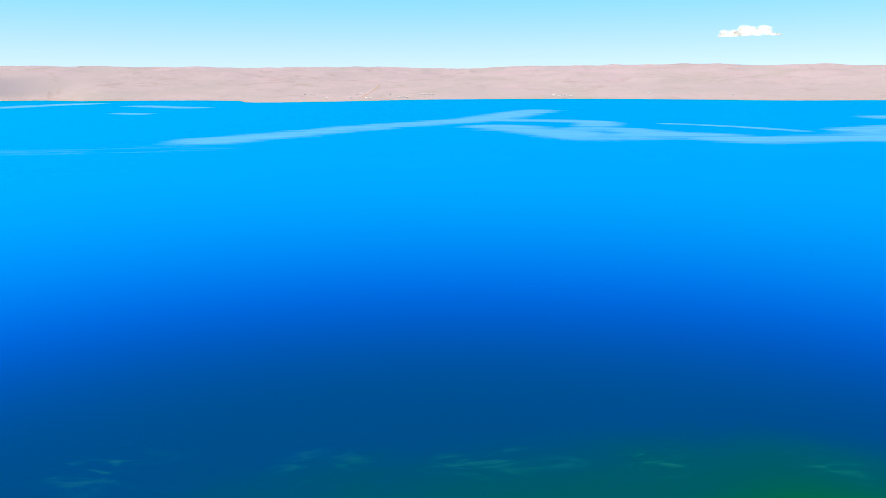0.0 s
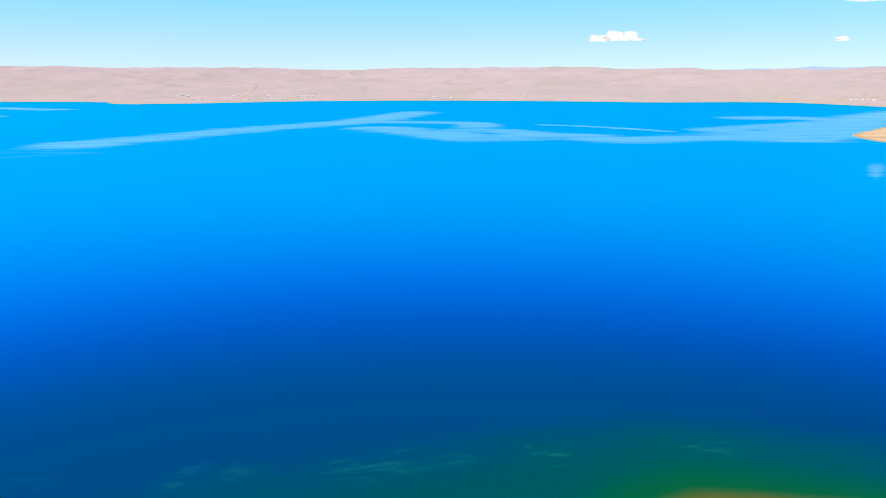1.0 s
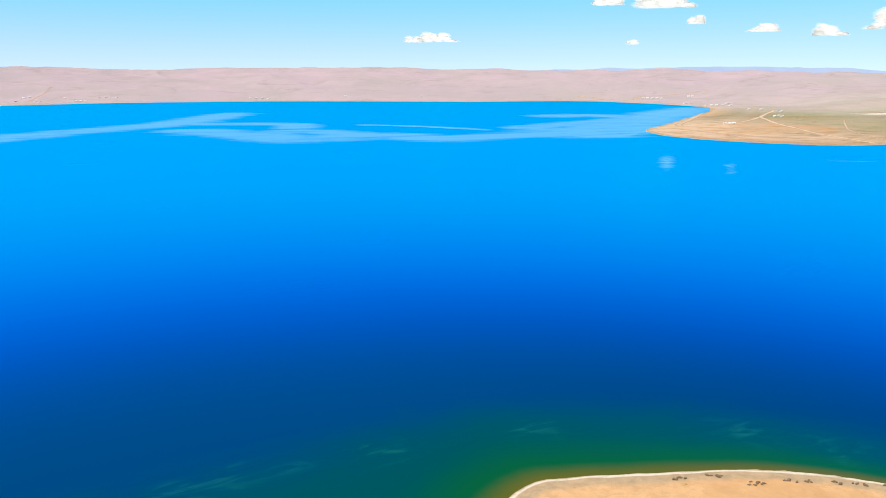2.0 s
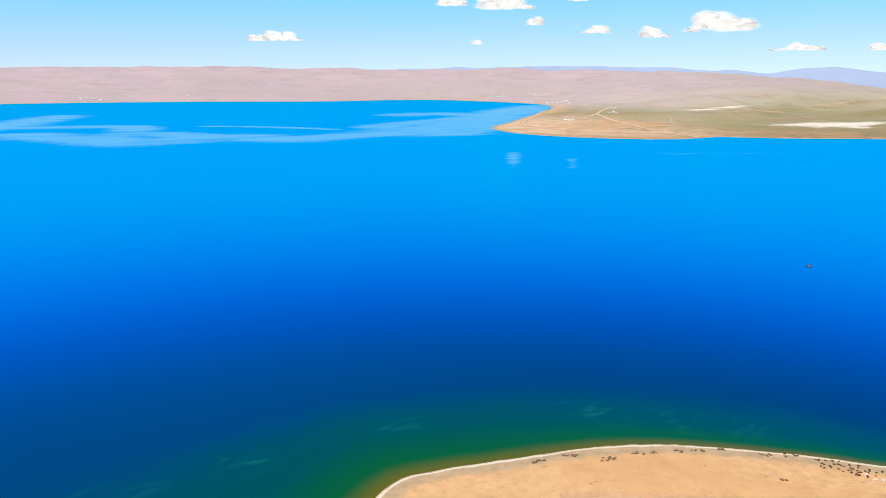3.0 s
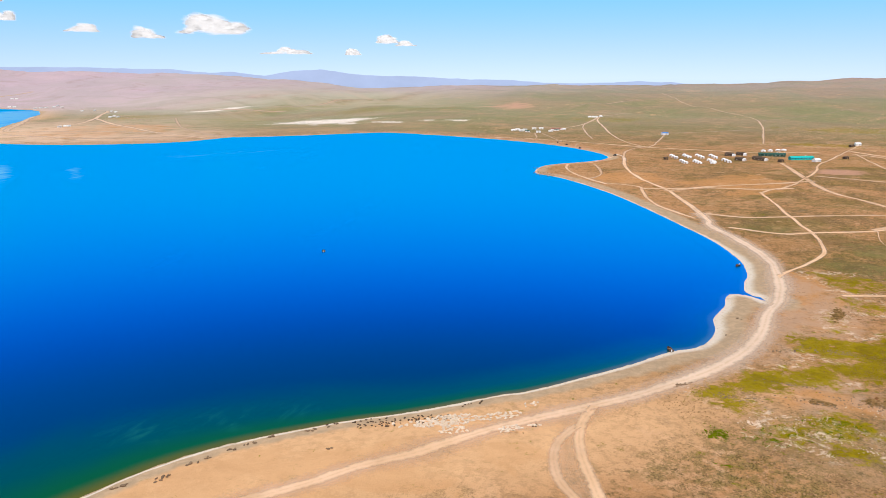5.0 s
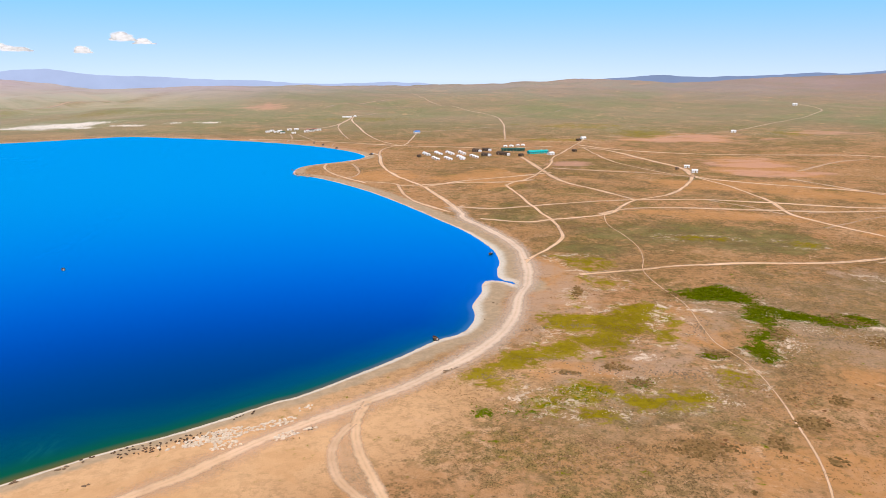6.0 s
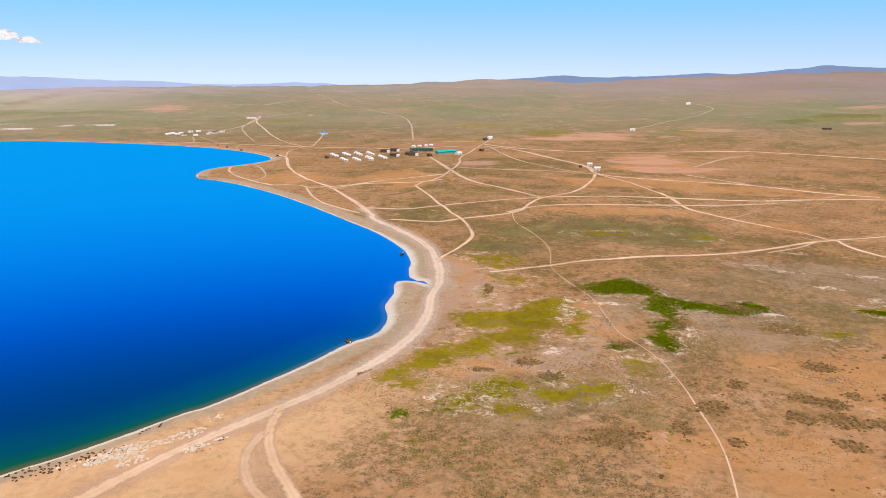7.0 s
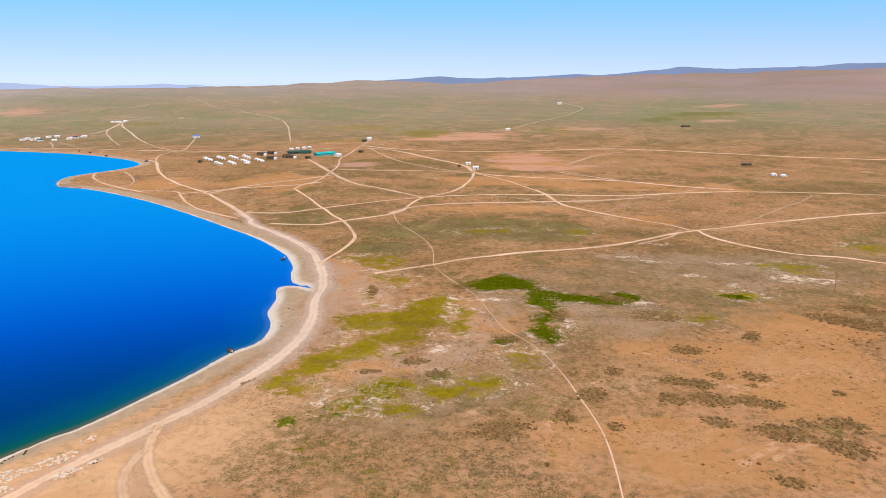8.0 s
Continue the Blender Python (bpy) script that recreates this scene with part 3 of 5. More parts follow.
    (144.5, 72.6, 13.2, 32.3), (1032.1, 1067.1, 207.1, 140.6), (640.7, -209.5, 46.6, 100.0), (580.6, -289.2, 35.3, 93.9), (697.0, -13.6, 62.5, 51.7)]
ROSES = [(1123.5, -294.2, 58.6, 94.8), (812.0, -278.4, 74.4, 37.8), (727.3, -273.8, 35.8, 45.8), (1146.8, -346.0, 33.3, 44.4), (1160.9, -513.4, 32.8, 55.0),
    (1461.1, -940.9, 40.4, 50.2), (1794.7, 511.1, 57.2, 62.2), (1187.0, -755.6, 27.8, 56.5), (801.2, -98.5, 27.6, 24.0)]
SALTS = [
    (278.3, -193.9, 3.2, 6.5), (278.9, -222.3, 3.4, 9.0), (281.2, -238.6, 3.0, 8.0), (273.3, -116.4, 2.0, 6.0), (193.2, -9.7, 1.6, 2.6),
    (240.3, -53.1, 2.4, 3.4), (279.5, -196.4, 4.0, 6.7), (281.1, -231.2, 6.7, 17.7), (315.1, -215.4, 5.1, 8.3), (328.2, -180.5, 3.6, 13.9),
    (299.2, -187.6, 3.2, 7.7), (288.5, -82.9, 3.5, 14.0), (246.8, -105.4, 5.1, 5.1),
]
SALTS += [
    (365.2, -203.6, 6.1, 7.6), (200.7, -10.2, 2.7, 4.8), (234.5, -53.7, 4.3, 5.7), (198.9, -71.3, 2.1, 4.2), (267.0, -142.9, 3.7, 6.9),
    (281.8, -69.3, 19.4, 4.5), (1393.8, 812.5, 62.9, 58.5), (1413.0, 785.3, 40.0, 106.9), (1361.4, 652.2, 15.0, 123.5), (1408.9, 498.0, 12.5, 54.0),
    (1379.9, 799.3, 61.2, 110.4), (1785.8, 1374.3, 44.9, 115.3), (339.6, -175.7, 4.1, 11.3),
]
THICK = [(172.0, -13.7, 17.6, 38.8), (181.4, -38.4, 15.3, 32.7), (420.9, -138.1, 33.3, 100.4), (502.1, -30.7, 28.9, 45.8), (736.9, -4.2, 35.4, 65.4),
    (314.9, -218.4, 36.1, 70.3), (263.9, -146.2, 24.4, 44.8), (229.1, -75.8, 16.6, 33.8), (401.3, -48.1, 28.1, 21.7), (552.3, -403.6, 51.7, 116.2),
    (804.2, -135.4, 45.2, 121.4)]
THIN = [(183.5, -149.9, 50.6, 48.4), (142.2, -95.6, 16.8, 38.8), (315.9, -37.3, 40.2, 12.2), (718.2, 85.7, 39.0, 37.0), (222.9, -27.4, 6.8, 16.0),
    (267.9, -79.3, 25.0, 10.8), (764.4, -287.6, 56.2, 89.8)]
ASHES = [(315.0, -37.2, 35.7, 14.7), (285.9, -22.5, 29.9, 6.6), (268.7, -79.5, 28.8, 15.1), (228.8, -35.5, 10.4, 27.4), (253.0, -124.0, 18.6, 31.9),
    (307.8, -198.7, 29.3, 52.7), (233.7, -57.4, 10.8, 11.4), (346.0, -30.5, 31.2, 10.7), (262.8, -2.4, 19.3, 8.4)]
SHRUBS = [
    (200.6, -100.1, 3.7, 2.7), (189.3, -114.6, 3.5, 5.3), (185.5, -120.6, 3.3, 4.1), (189.9, -129.0, 2.8, 2.4), (186.6, -139.2, 3.2, 4.4),
    (178.1, -107.3, 3.9, 3.8), (175.5, -117.2, 4.5, 5.7), (170.8, -129.1, 3.7, 7.0), (162.7, -111.6, 3.2, 3.6), (152.3, -124.1, 4.8, 7.3),
    (155.9, -132.8, 3.0, 2.6), (152.8, -142.1, 3.6, 5.5), (141.6, -133.3, 4.5, 6.2), (130.3, -109.7, 2.3, 3.7), (185.8, -87.0, 4.9, 4.1),
    (174.6, -73.8, 3.6, 3.0), (218.8, -160.7, 5.7, 2.8), (211.9, -131.7, 4.4, 5.5), (228.8, -203.4, 6.3, 9.4),
]
SHRUBS += [
    (220.1, -208.0, 5.8, 8.2), (236.0, -222.2, 5.0, 8.7), (166.0, -84.3, 3.4, 2.1), (239.1, -79.1, 3.6, 5.1), (214.5, -48.2, 3.3, 3.8),
    (226.4, -43.4, 3.0, 4.7), (221.4, -27.2, 2.0, 3.9), (315.1, -42.2, 9.1, 2.0), (169.2, -53.4, 2.8, 6.4), (173.1, -57.6, 2.6, 7.3),
    (309.9, -80.0, 3.5, 3.5), (202.1, -87.8, 1.8, 2.0), (151.9, -60.1, 0.8, 1.1), (272.7, -135.8, 4.6, 7.0), (257.3, -105.2, 6.5, 3.0),
    (248.3, -140.2, 5.7, 8.5), (169.6, -154.5, 2.2, 2.2), (168.1, -72.8, 1.0, 1.2), (181.0, -134.4, 1.7, 1.6),
]
# Meadow and marsh outlines
MEADOW_MAIN = [(282.1, -24.3), (282.6, -33.2), (283.3, -46.7), (292.4, -57.6), (298.6, -66.1), (293.8, -72.3), (281.2, -66.8), (271.8, -61.2), (261.6, -56.8),
    (253.1, -51.8), (245.0, -51.1), (240.1, -43.2), (243.5, -38.0), (237.4, -33.2), (234.9, -27.2), (232.3, -21.4), (226.0, -15.4), (223.6, -10.9),
    (218.9, -6.3), (209.3, -8.3), (210.6, -3.5), (216.3, 0.4), (220.1, 5.3), (224.1, 2.8), (225.2, -1.5), (229.1, -5.1), (238.8, -8.2),
    (243.1, -13.0), (248.4, -21.1), (253.3, -29.5), (253.4, -35.5), (256.4, -41.1), (261.9, -41.0), (264.1, -32.9), (267.1, -27.0), (273.0, -23.5)]
MEADOW_FAINT = [
    [(382.4, -37.0), (382.5, -48.7), (380.7, -63.3), (364.1, -65.6), (348.8, -55.1), (352.2, -47.4), (363.9, -43.4)],
    [(338.2, -46.8), (334.0, -60.6), (323.4, -61.8), (319.2, -50.3)], [(315.6, -39.8), (309.9, -43.4), (289.0, -41.2), (290.0, -37.5)]]
MEADOW_SHAPES = [MEADOW_MAIN, [(276.6, -68.0), (277.1, -75.5), (258.2, -69.5), (248.1, -64.1), (255.2, -62.8)],
    [(194.0, -31.5), (193.3, -37.8), (188.2, -37.7), (187.0, -32.2), (190.5, -30.1)],
    [(201.5, -42.2), (204.0, -50.1), (206.0, -64.7), (200.1, -66.9), (197.5, -57.0), (195.3, -48.0), (195.4, -42.3)],
    [(199.2, -14.3), (204.0, -18.9), (209.7, -27.1), (211.1, -36.9), (206.5, -38.3), (200.5, -31.1), (198.4, -25.9), (194.6, -19.0)]]
MARSH_ARM = [(290.2, -103.1), (291.2, -111.0), (284.6, -118.5), (278.1, -125.8), (274.8, -134.3), (281.3, -142.0), (277.8, -145.9), (269.7, -143.3), (264.8, -136.8), (265.3, -131.0), (267.9, -126.1), (273.3, -116.4), (276.9, -109.3), (267.2, -107.9), (257.2, -105.1), (249.1, -98.8), (239.7, -97.1), (231.2, -92.7), (235.7, -90.3), (242.1, -89.7), (254.0, -94.0), (266.2, -100.5), (279.6, -101.4)]
MARSH_HOLLOWS = [[(199.2, -16.3), (203.0, -19.9), (207.7, -27.1), (209.1, -34.9), (206.5, -36.3), (201.5, -31.1), (199.4, -25.9), (196.6, -20.0)],
    [(192.4, 3.8), (196.3, 1.5), (195.9, -2.5), (190.9, -5.0), (187.6, -2.3), (188.7, 1.6)], [(195.1, -9.8), (195.0, -13.6), (191.5, -15.0), (190.3, -11.7)],
    [(212.8, -42.5), (217.0, -45.2), (216.9, -50.6), (213.1, -51.8), (209.5, -48.8), (209.3, -44.4)]]
MARSH_SHAPES = [MARSH_ARM, [(312.6, -83.6), (317.2, -91.1), (322.3, -97.9), (323.4, -103.7), (316.7, -108.3), (306.5, -113.6), (295.7, -109.6), (299.8, -98.8), (300.5, -88.9), (306.9, -84.3)]]

# Damp grey-olive ground round the marsh, and thicker turf on the steppe
MIRE_SHAPES = [[(294.0, -80.8), (327.3, -107.7), (329.6, -136.8), (336.0, -184.6), (337.1, -233.2), (322.9, -311.9), (269.1, -262.1), (243.1, -207.7), (230.0, -161.6), (223.7, -131.1), (226.6, -107.3), (233.2, -97.6), (257.2, -105.1), (259.7, -85.8), (273.9, -81.1)],
    [(190.6, -9.5), (202.8, -16.7), (212.7, -34.7), (219.7, -63.3), (223.8, -85.9), (208.1, -87.5), (189.6, -73.1), (185.5, -55.2), (177.8, -31.7), (180.7, -14.5)]]
TURF_SHAPES = [[(459.4, -55.5), (468.2, -100.3), (460.4, -151.0), (435.2, -183.4), (405.0, -188.7), (384.1, -159.0), (399.7, -114.6), (416.5, -69.4)],
    [(341.4, -298.0), (375.2, -360.5), (322.9, -311.9)],
    [(496.8, 2.3), (503.3, -16.0), (501.0, -36.2), (484.2, -38.5), (478.5, -18.5)],
    [(411.3, -49.4), (410.6, -68.4), (389.9, -77.2), (378.1, -62.8), (391.4, -46.9)],
    [(310.4, -224.5), (314.5, -249.4), (303.2, -256.4), (292.4, -232.6), (296.1, -217.6)]]


def patches(x, y, items, soft=0.35):
    """Cover from 0 to 1 inside the patches."""
    best = np.zeros(x.shape)
    for px, py, along, across in items:
        n = math.hypot(px, py)
        ux, uy = px / n, py / n
        a, b = ((x - px) * ux + (y - py) * uy) / along, ((x - px) * uy - (y - py) * ux) / across
        size = max(2.5, min(across, along) * 0.7)
        wander = 0.75 * fractal(x / size, y / size, 3, int(px) % 50) if np.size(x) else 0
        best = np.maximum(best, 1 - smooth(1 - soft, 1 + soft, np.sqrt(a * a + b * b) + wander))
    return best


def shapes(x, y, outlines, soft=5.0, grow=1.2):
    """Cover from 0 to 1 inside closed outlines, with wandering edges."""
    best = np.zeros(x.shape)
    for outline in outlines:
        ring = spline(outline, 4, True)
        lo, hi = ring.min(0) - 25, ring.max(0) + 25
        inside = (x > lo[0]) & (x < hi[0]) & (y > lo[1]) & (y < hi[1])
        if inside.any():
            px, py = x[inside], y[inside]
            d = shore_distance(px, py, ring) + 3.6 * fractal(px / 10, py / 10, 4, 71)
            best[inside] = np.maximum(best[inside], 1 - smooth(-soft, soft, d - grow))
    return best


def mesh_from_grid(name, xs, ys, z, values, keep=None):
    nx, ny = len(xs), len(ys)
    gx, gy = np.meshgrid(xs, ys)
    co = np.stack([gx.ravel(), gy.ravel(), z.ravel()], 1)
    i = np.arange(nx * ny).reshape(ny, nx)
    a, c, d, e = i[:-1, :-1].ravel(), i[:-1, 1:].ravel(), i[1:, 1:].ravel(), i[1:, :-1].ravel()
    tris = np.stack([a, c, d, a, d, e], 1)
    if keep is not None:
        k = keep.ravel()
        tris = tris[k[a] | k[c] | k[d] | k[e]]
    tris = tris.reshape(-1, 3)
    me = bpy.data.meshes.new(name)
    me.vertices.add(len(co))
    me.vertices.foreach_set("co", co.ravel())
    me.loops.add(tris.size)
    me.loops.foreach_set("vertex_index", tris.ravel())
    me.polygons.add(len(tris))
    me.polygons.foreach_set("loop_start", np.arange(0, tris.size, 3))
    me.update(calc_edges=True)
    me.polygons.foreach_set("use_smooth", np.ones(len(tris), bool))
    for key, v in values.items():
        me.attributes.new(key, "FLOAT", "POINT").data.foreach_set("value", v.ravel().astype(np.float32))
    return me


# ---------------------------------------------------------------- ground
GX, GY = axis(40, 620, 3.0, (-4900, 4900)), axis(-330, 330, 3.0, (-4900, 4900))
gx, gy = np.meshgrid(GX, GY)
g_sd = shore_distance(gx, gy, SHORE)
g_sd = g_sd + np.clip(1 - np.abs(g_sd) / 40, 0, 1) * (0.3 * fractal(gx / 9, gy / 9, 2, 51) + 1.0 * fractal(gx / 30, gy / 30, 2, 52))
g_z = land_height(gx, gy, g_sd)
g_r, g_az = np.hypot(gx, gy), np.degrees(np.arctan2(gx, gy))
veg = 0.5 + 0.4 * fractal(gx / 150, gy / 150, 4, 41) - 0.5 * (1 - smooth(14, 60, g_sd)) - 0.35 * (1 - smooth(150, 230, g_r))
veg = veg + 0.38 * smooth(850, 1500, g_r)
# mask for the haze painted on the far hills, by distance and bearing
far_haze = smooth(0, 1, (62 - g_az) / 14) * smooth(2000, 3000, g_r)
spit = smooth(1150, 1300, g_r) * (1 - smooth(1600, 2100, g_r)) * smooth(0, 1, (58 - g_az) / 10) * (1 - 0.5 * smooth(60, 260, g_sd))
beach = 1 - smooth(0.25, 1.0, g_sd / (8 + 10 * smooth(190, 260, g_r)))
veg = veg - 0.55 * far_haze + 0.35 * patches(gx, gy, THICK, 0.6) * smooth(190, 330, g_r) - 0.5 * patches(gx, gy, THIN, 0.6)
hill = smooth(900, 1600, g_r)
# where haze is painted on the plain: grows with distance, limited by bearing
plain_haze = smooth(1300, 2600, g_r) * smooth(38, 52, g_az) * (1 - smooth(62, 84, g_az))
sand = np.clip((1 - smooth(28, 65, g_sd)) * (1 - smooth(170, 250, g_r)) + 0.6 * (1 - smooth(60, 200, np.abs(g_r - 1500))) * (1 - smooth(50, 160, g_sd)) * (g_az < 62) + 0.8 * (1 - smooth(20, 90, g_sd)) * (g_r > 2000), 0, 1)
# high: mask for the painted mauve haze, by height and by distance
ground = new("ground", mesh_from_grid("ground", GX, GY, g_z, dict(
    sd=np.clip(g_sd, -60, 400), mire=shapes(gx, gy, MIRE_SHAPES, 10.0), turf=shapes(gx, gy, TURF_SHAPES, 9.0), inland=g_sd, east=smooth(90, 118, g_az), along=gx - gy, rimmed=smooth(215, 275, g_r) * (1 - smooth(400, 480, g_r)), veg=veg, far_haze=far_haze, hill=hill, sand=sand, green=np.maximum(np.maximum(0.7 * patches(gx, gy, MEADOWS, 0.7), 0.68 * shapes(gx, gy, MEADOW_FAINT, 7.0)), shapes(gx, gy, MEADOW_SHAPES, 7.0)), lush=np.maximum(patches(gx, gy, MARSHES), np.maximum(shapes(gx, gy, MARSH_SHAPES, 6.0, 0.5), 0.5 * shapes(gx, gy, MARSH_HOLLOWS, 3.0))), bare=patches(gx, gy, BARES), salt=patches(gx, gy, SALTS, 0.6) * (1 + 0.3 * smooth(800, 1500, g_r)), rose=patches(gx, gy, ROSES, 0.7), mat=patches(gx, gy, SHRUBS, 0.5), plain_haze=plain_haze, high=np.maximum(smooth(30, 70, g_z) * (1 - 0.6 * smooth(66, 80, g_az) * (1 - smooth(98, 118, g_az))), smooth(2500, 3600, g_r) * (1 - smooth(70, 86, g_az))), spit=spit, beach=beach, ash=patches(gx, gy, ASHES, 0.95))))
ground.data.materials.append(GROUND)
tagged(ground, "dry tan steppe with thin grass, bare earth and low hills", "ground", kind="structure")


def height(x, y):
    """Height of the ground sheet at one place."""
    i, j = int(np.clip(np.searchsorted(GX, x) - 1, 0, len(GX) - 2)), int(np.clip(np.searchsorted(GY, y) - 1, 0, len(GY) - 2))
    u, v = (x - GX[i]) / (GX[i + 1] - GX[i]), (y - GY[j]) / (GY[j + 1] - GY[j])
    a, c, d, e = g_z[j, i], g_z[j, i + 1], g_z[j + 1, i + 1], g_z[j + 1, i]
    return float(a + u * (c - a) + v * (d - c) if u >= v else a + v * (e - a) + u * (d - e))


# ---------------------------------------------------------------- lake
# Calm slicks; their brighter reflection is painted through the gloss tint
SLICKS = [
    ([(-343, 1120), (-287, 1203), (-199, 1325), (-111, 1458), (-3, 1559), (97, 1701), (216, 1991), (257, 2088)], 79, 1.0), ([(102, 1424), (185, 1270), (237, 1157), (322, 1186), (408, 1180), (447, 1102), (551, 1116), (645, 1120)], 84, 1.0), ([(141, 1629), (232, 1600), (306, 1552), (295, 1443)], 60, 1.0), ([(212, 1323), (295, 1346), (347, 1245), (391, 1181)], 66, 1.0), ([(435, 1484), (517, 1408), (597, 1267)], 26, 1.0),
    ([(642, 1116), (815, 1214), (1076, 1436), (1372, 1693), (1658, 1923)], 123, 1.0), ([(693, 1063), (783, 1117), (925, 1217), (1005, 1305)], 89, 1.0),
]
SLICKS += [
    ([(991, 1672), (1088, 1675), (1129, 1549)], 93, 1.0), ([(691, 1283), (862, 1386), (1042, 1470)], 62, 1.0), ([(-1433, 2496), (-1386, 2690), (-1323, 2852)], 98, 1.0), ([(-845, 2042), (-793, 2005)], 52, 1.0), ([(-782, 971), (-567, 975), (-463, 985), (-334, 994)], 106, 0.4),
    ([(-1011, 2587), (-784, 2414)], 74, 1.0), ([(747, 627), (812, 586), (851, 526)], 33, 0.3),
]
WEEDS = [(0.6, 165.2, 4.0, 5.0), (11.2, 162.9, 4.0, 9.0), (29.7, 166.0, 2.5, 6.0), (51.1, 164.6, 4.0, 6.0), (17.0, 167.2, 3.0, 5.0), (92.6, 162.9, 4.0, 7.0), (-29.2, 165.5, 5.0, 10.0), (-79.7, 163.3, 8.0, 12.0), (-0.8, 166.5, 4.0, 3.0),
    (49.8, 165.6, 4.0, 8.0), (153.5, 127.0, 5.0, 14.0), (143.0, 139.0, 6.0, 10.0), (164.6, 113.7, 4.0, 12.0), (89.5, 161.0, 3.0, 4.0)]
# Two reflections of clouds, painted on the water as pale spots
CLOUD_GLINTS = [(540, 674, 120, 9), (575, 616, 70, 8)]
WX, WY = axis(-120, 480, 4.5, (-3000, 2200), widest=22.0), axis(-60, 360, 4.5, (-800, 3500), widest=22.0)
wx, wy = np.meshgrid(WX, WY)
w_sd = shore_distance(wx, wy, SHORE)
w_sd = w_sd + np.clip(1 - np.abs(w_sd) / 40, 0, 1) * fractal(wx / 30, wy / 30, 2, 52)
shelf = 1 + 3.3 * np.exp(-(((wx + 40) / 170) ** 2 + ((wy - 145) / 60) ** 2))
w_r = np.hypot(wx, wy)
calm_glint = np.zeros(wx.shape)
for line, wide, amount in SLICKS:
    calm_glint = np.maximum(calm_glint, amount * (1 - smooth(0.2, 1.5, segment_distance(wx, wy, spline(line, 5)) / (1.0 * wide))))
for px, py, along, across in CLOUD_GLINTS:
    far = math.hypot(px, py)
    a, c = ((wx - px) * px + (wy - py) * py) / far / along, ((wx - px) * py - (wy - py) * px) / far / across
    calm_glint = np.maximum(calm_glint, 0.95 * np.exp(-(a * a + c * c)))
# open: western part of the lake, painted paler for its brighter reflected sky
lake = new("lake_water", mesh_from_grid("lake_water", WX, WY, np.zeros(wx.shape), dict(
    depth=np.clip(-w_sd / shelf, -12, 120), calm_glint=calm_glint, open=1 - smooth(60, 300, wx + 0.12 * wy), pale=smooth(215, 275, w_r) * (1 - smooth(400, 480, w_r)), weed=patches(wx, wy, WEEDS, 0.6)), keep=w_sd < 30))
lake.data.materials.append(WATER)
tagged(lake, "deep blue rippled lake water, green in the shallows", "lake", kind="structure")


# ---------------------------------------------------------------- dirt tracks
def dirt_track(line, wide, worn=1.0, label="pale rutted dirt track across dry steppe", chalk=0.0, lift=0.05):
    path = spline(line, 6)
    step = np.hypot(*np.diff(path, axis=0).T)
    keep = [path[0]]
    for a, b, s in zip(path[:-1], path[1:], step):
        n = max(1, int(s / (3.0 if np.hypot(*a) < 700 else 7.0)))
        keep += [a + (b - a) * (k + 1) / n for k in range(n)]
    path = np.array(keep)
    path = path + np.stack([fractal(path[:, 0] / 22, path[:, 1] / 22, 2, 81), fractal(path[:, 0] / 22, path[:, 1] / 22, 2, 83)], 1) * min(1.6, 0.35 * wide)
    side = np.gradient(path, axis=0)
    side = np.stack([side[:, 1], -side[:, 0]], 1) / np.maximum(np.hypot(side[:, 0], side[:, 1]), 1e-6)[:, None]
    verts, across = [], []
    for p, d in zip(path, side):
        w = wide * (0.82 + 0.5 * float(fractal(np.array(p[0] / 30), np.array(p[1] / 30), 2, 5)))
        away = np.hypot(*p)
        w = w * (1 + 0.05 * smooth(300, 450, away) * (1 - smooth(900, 1200, away)) + 0.3 * smooth(1100, 1400, away))
        for u in (-1, -0.5, 0, 0.5, 1):
            q = p + d * u * w / 2
            far = np.hypot(*q)
            verts.append((q[0], q[1], height(q[0], q[1]) + lift + 0.00012 * max(0, far - 250)))
            across.append(u)
    faces = [(i * 5 + k, i * 5 + k + 1, i * 5 + k + 6, i * 5 + k + 5) for i in range(len(path) - 1) for k in range(4)]
    me = bpy.data.meshes.new("dirt_track")
    me.from_pydata(verts, [], faces)
    me.attributes.new("across", "FLOAT", "POINT").data.foreach_set("value", across)
    me.attributes.new("worn", "FLOAT", "POINT").data.foreach_set("value", [worn] * len(verts))
    near = shore_distance(np.array(verts)[:, 0], np.array(verts)[:, 1], SHORE)
    # chalk tone: beside the shore, and on any track beyond about a kilometre
    me.attributes.new("chalk", "FLOAT", "POINT").data.foreach_set("value", np.maximum(chalk * (1 - smooth(16, 40, near)) * smooth(170, 240, np.hypot(np.array(verts)[:, 0], np.array(verts)[:, 1])), 0.7 * smooth(900, 1400, np.hypot(np.array(verts)[:, 0], np.array(verts)[:, 1]))))
    me.materials.append(TRACK)
    return tagged(new("dirt_track", me), label, "track", "dirt tracks", "structure")


dirt_track([(101.6, 107.8), (120.4, 95.2), (136.3, 82.8), (145.9, 76.1), (160.0, 64.8), (173.8, 54.6), (186.2, 42.3), (198.9, 32.0), (211.1, 20.5),
    (227.7, 8.2), (247.7, -2.9), (268.7, -11.1), (297.4, -15.6), (336.1, -22.3), (375.6, -22.9), (413.4, -18.3), (454.3, -5.0), (492.0, 10.9),
    (506.1, 12.1), (534.2, 19.3)], 8, 1, "wide pale dirt track along the shore", chalk=1.0)
dirt_track([(101.6, 107.8), (120.4, 95.2), (136.3, 82.8), (145.9, 76.1), (160.0, 64.8), (173.8, 54.6), (186.2, 42.3), (198.9, 32.0), (211.1, 20.5),
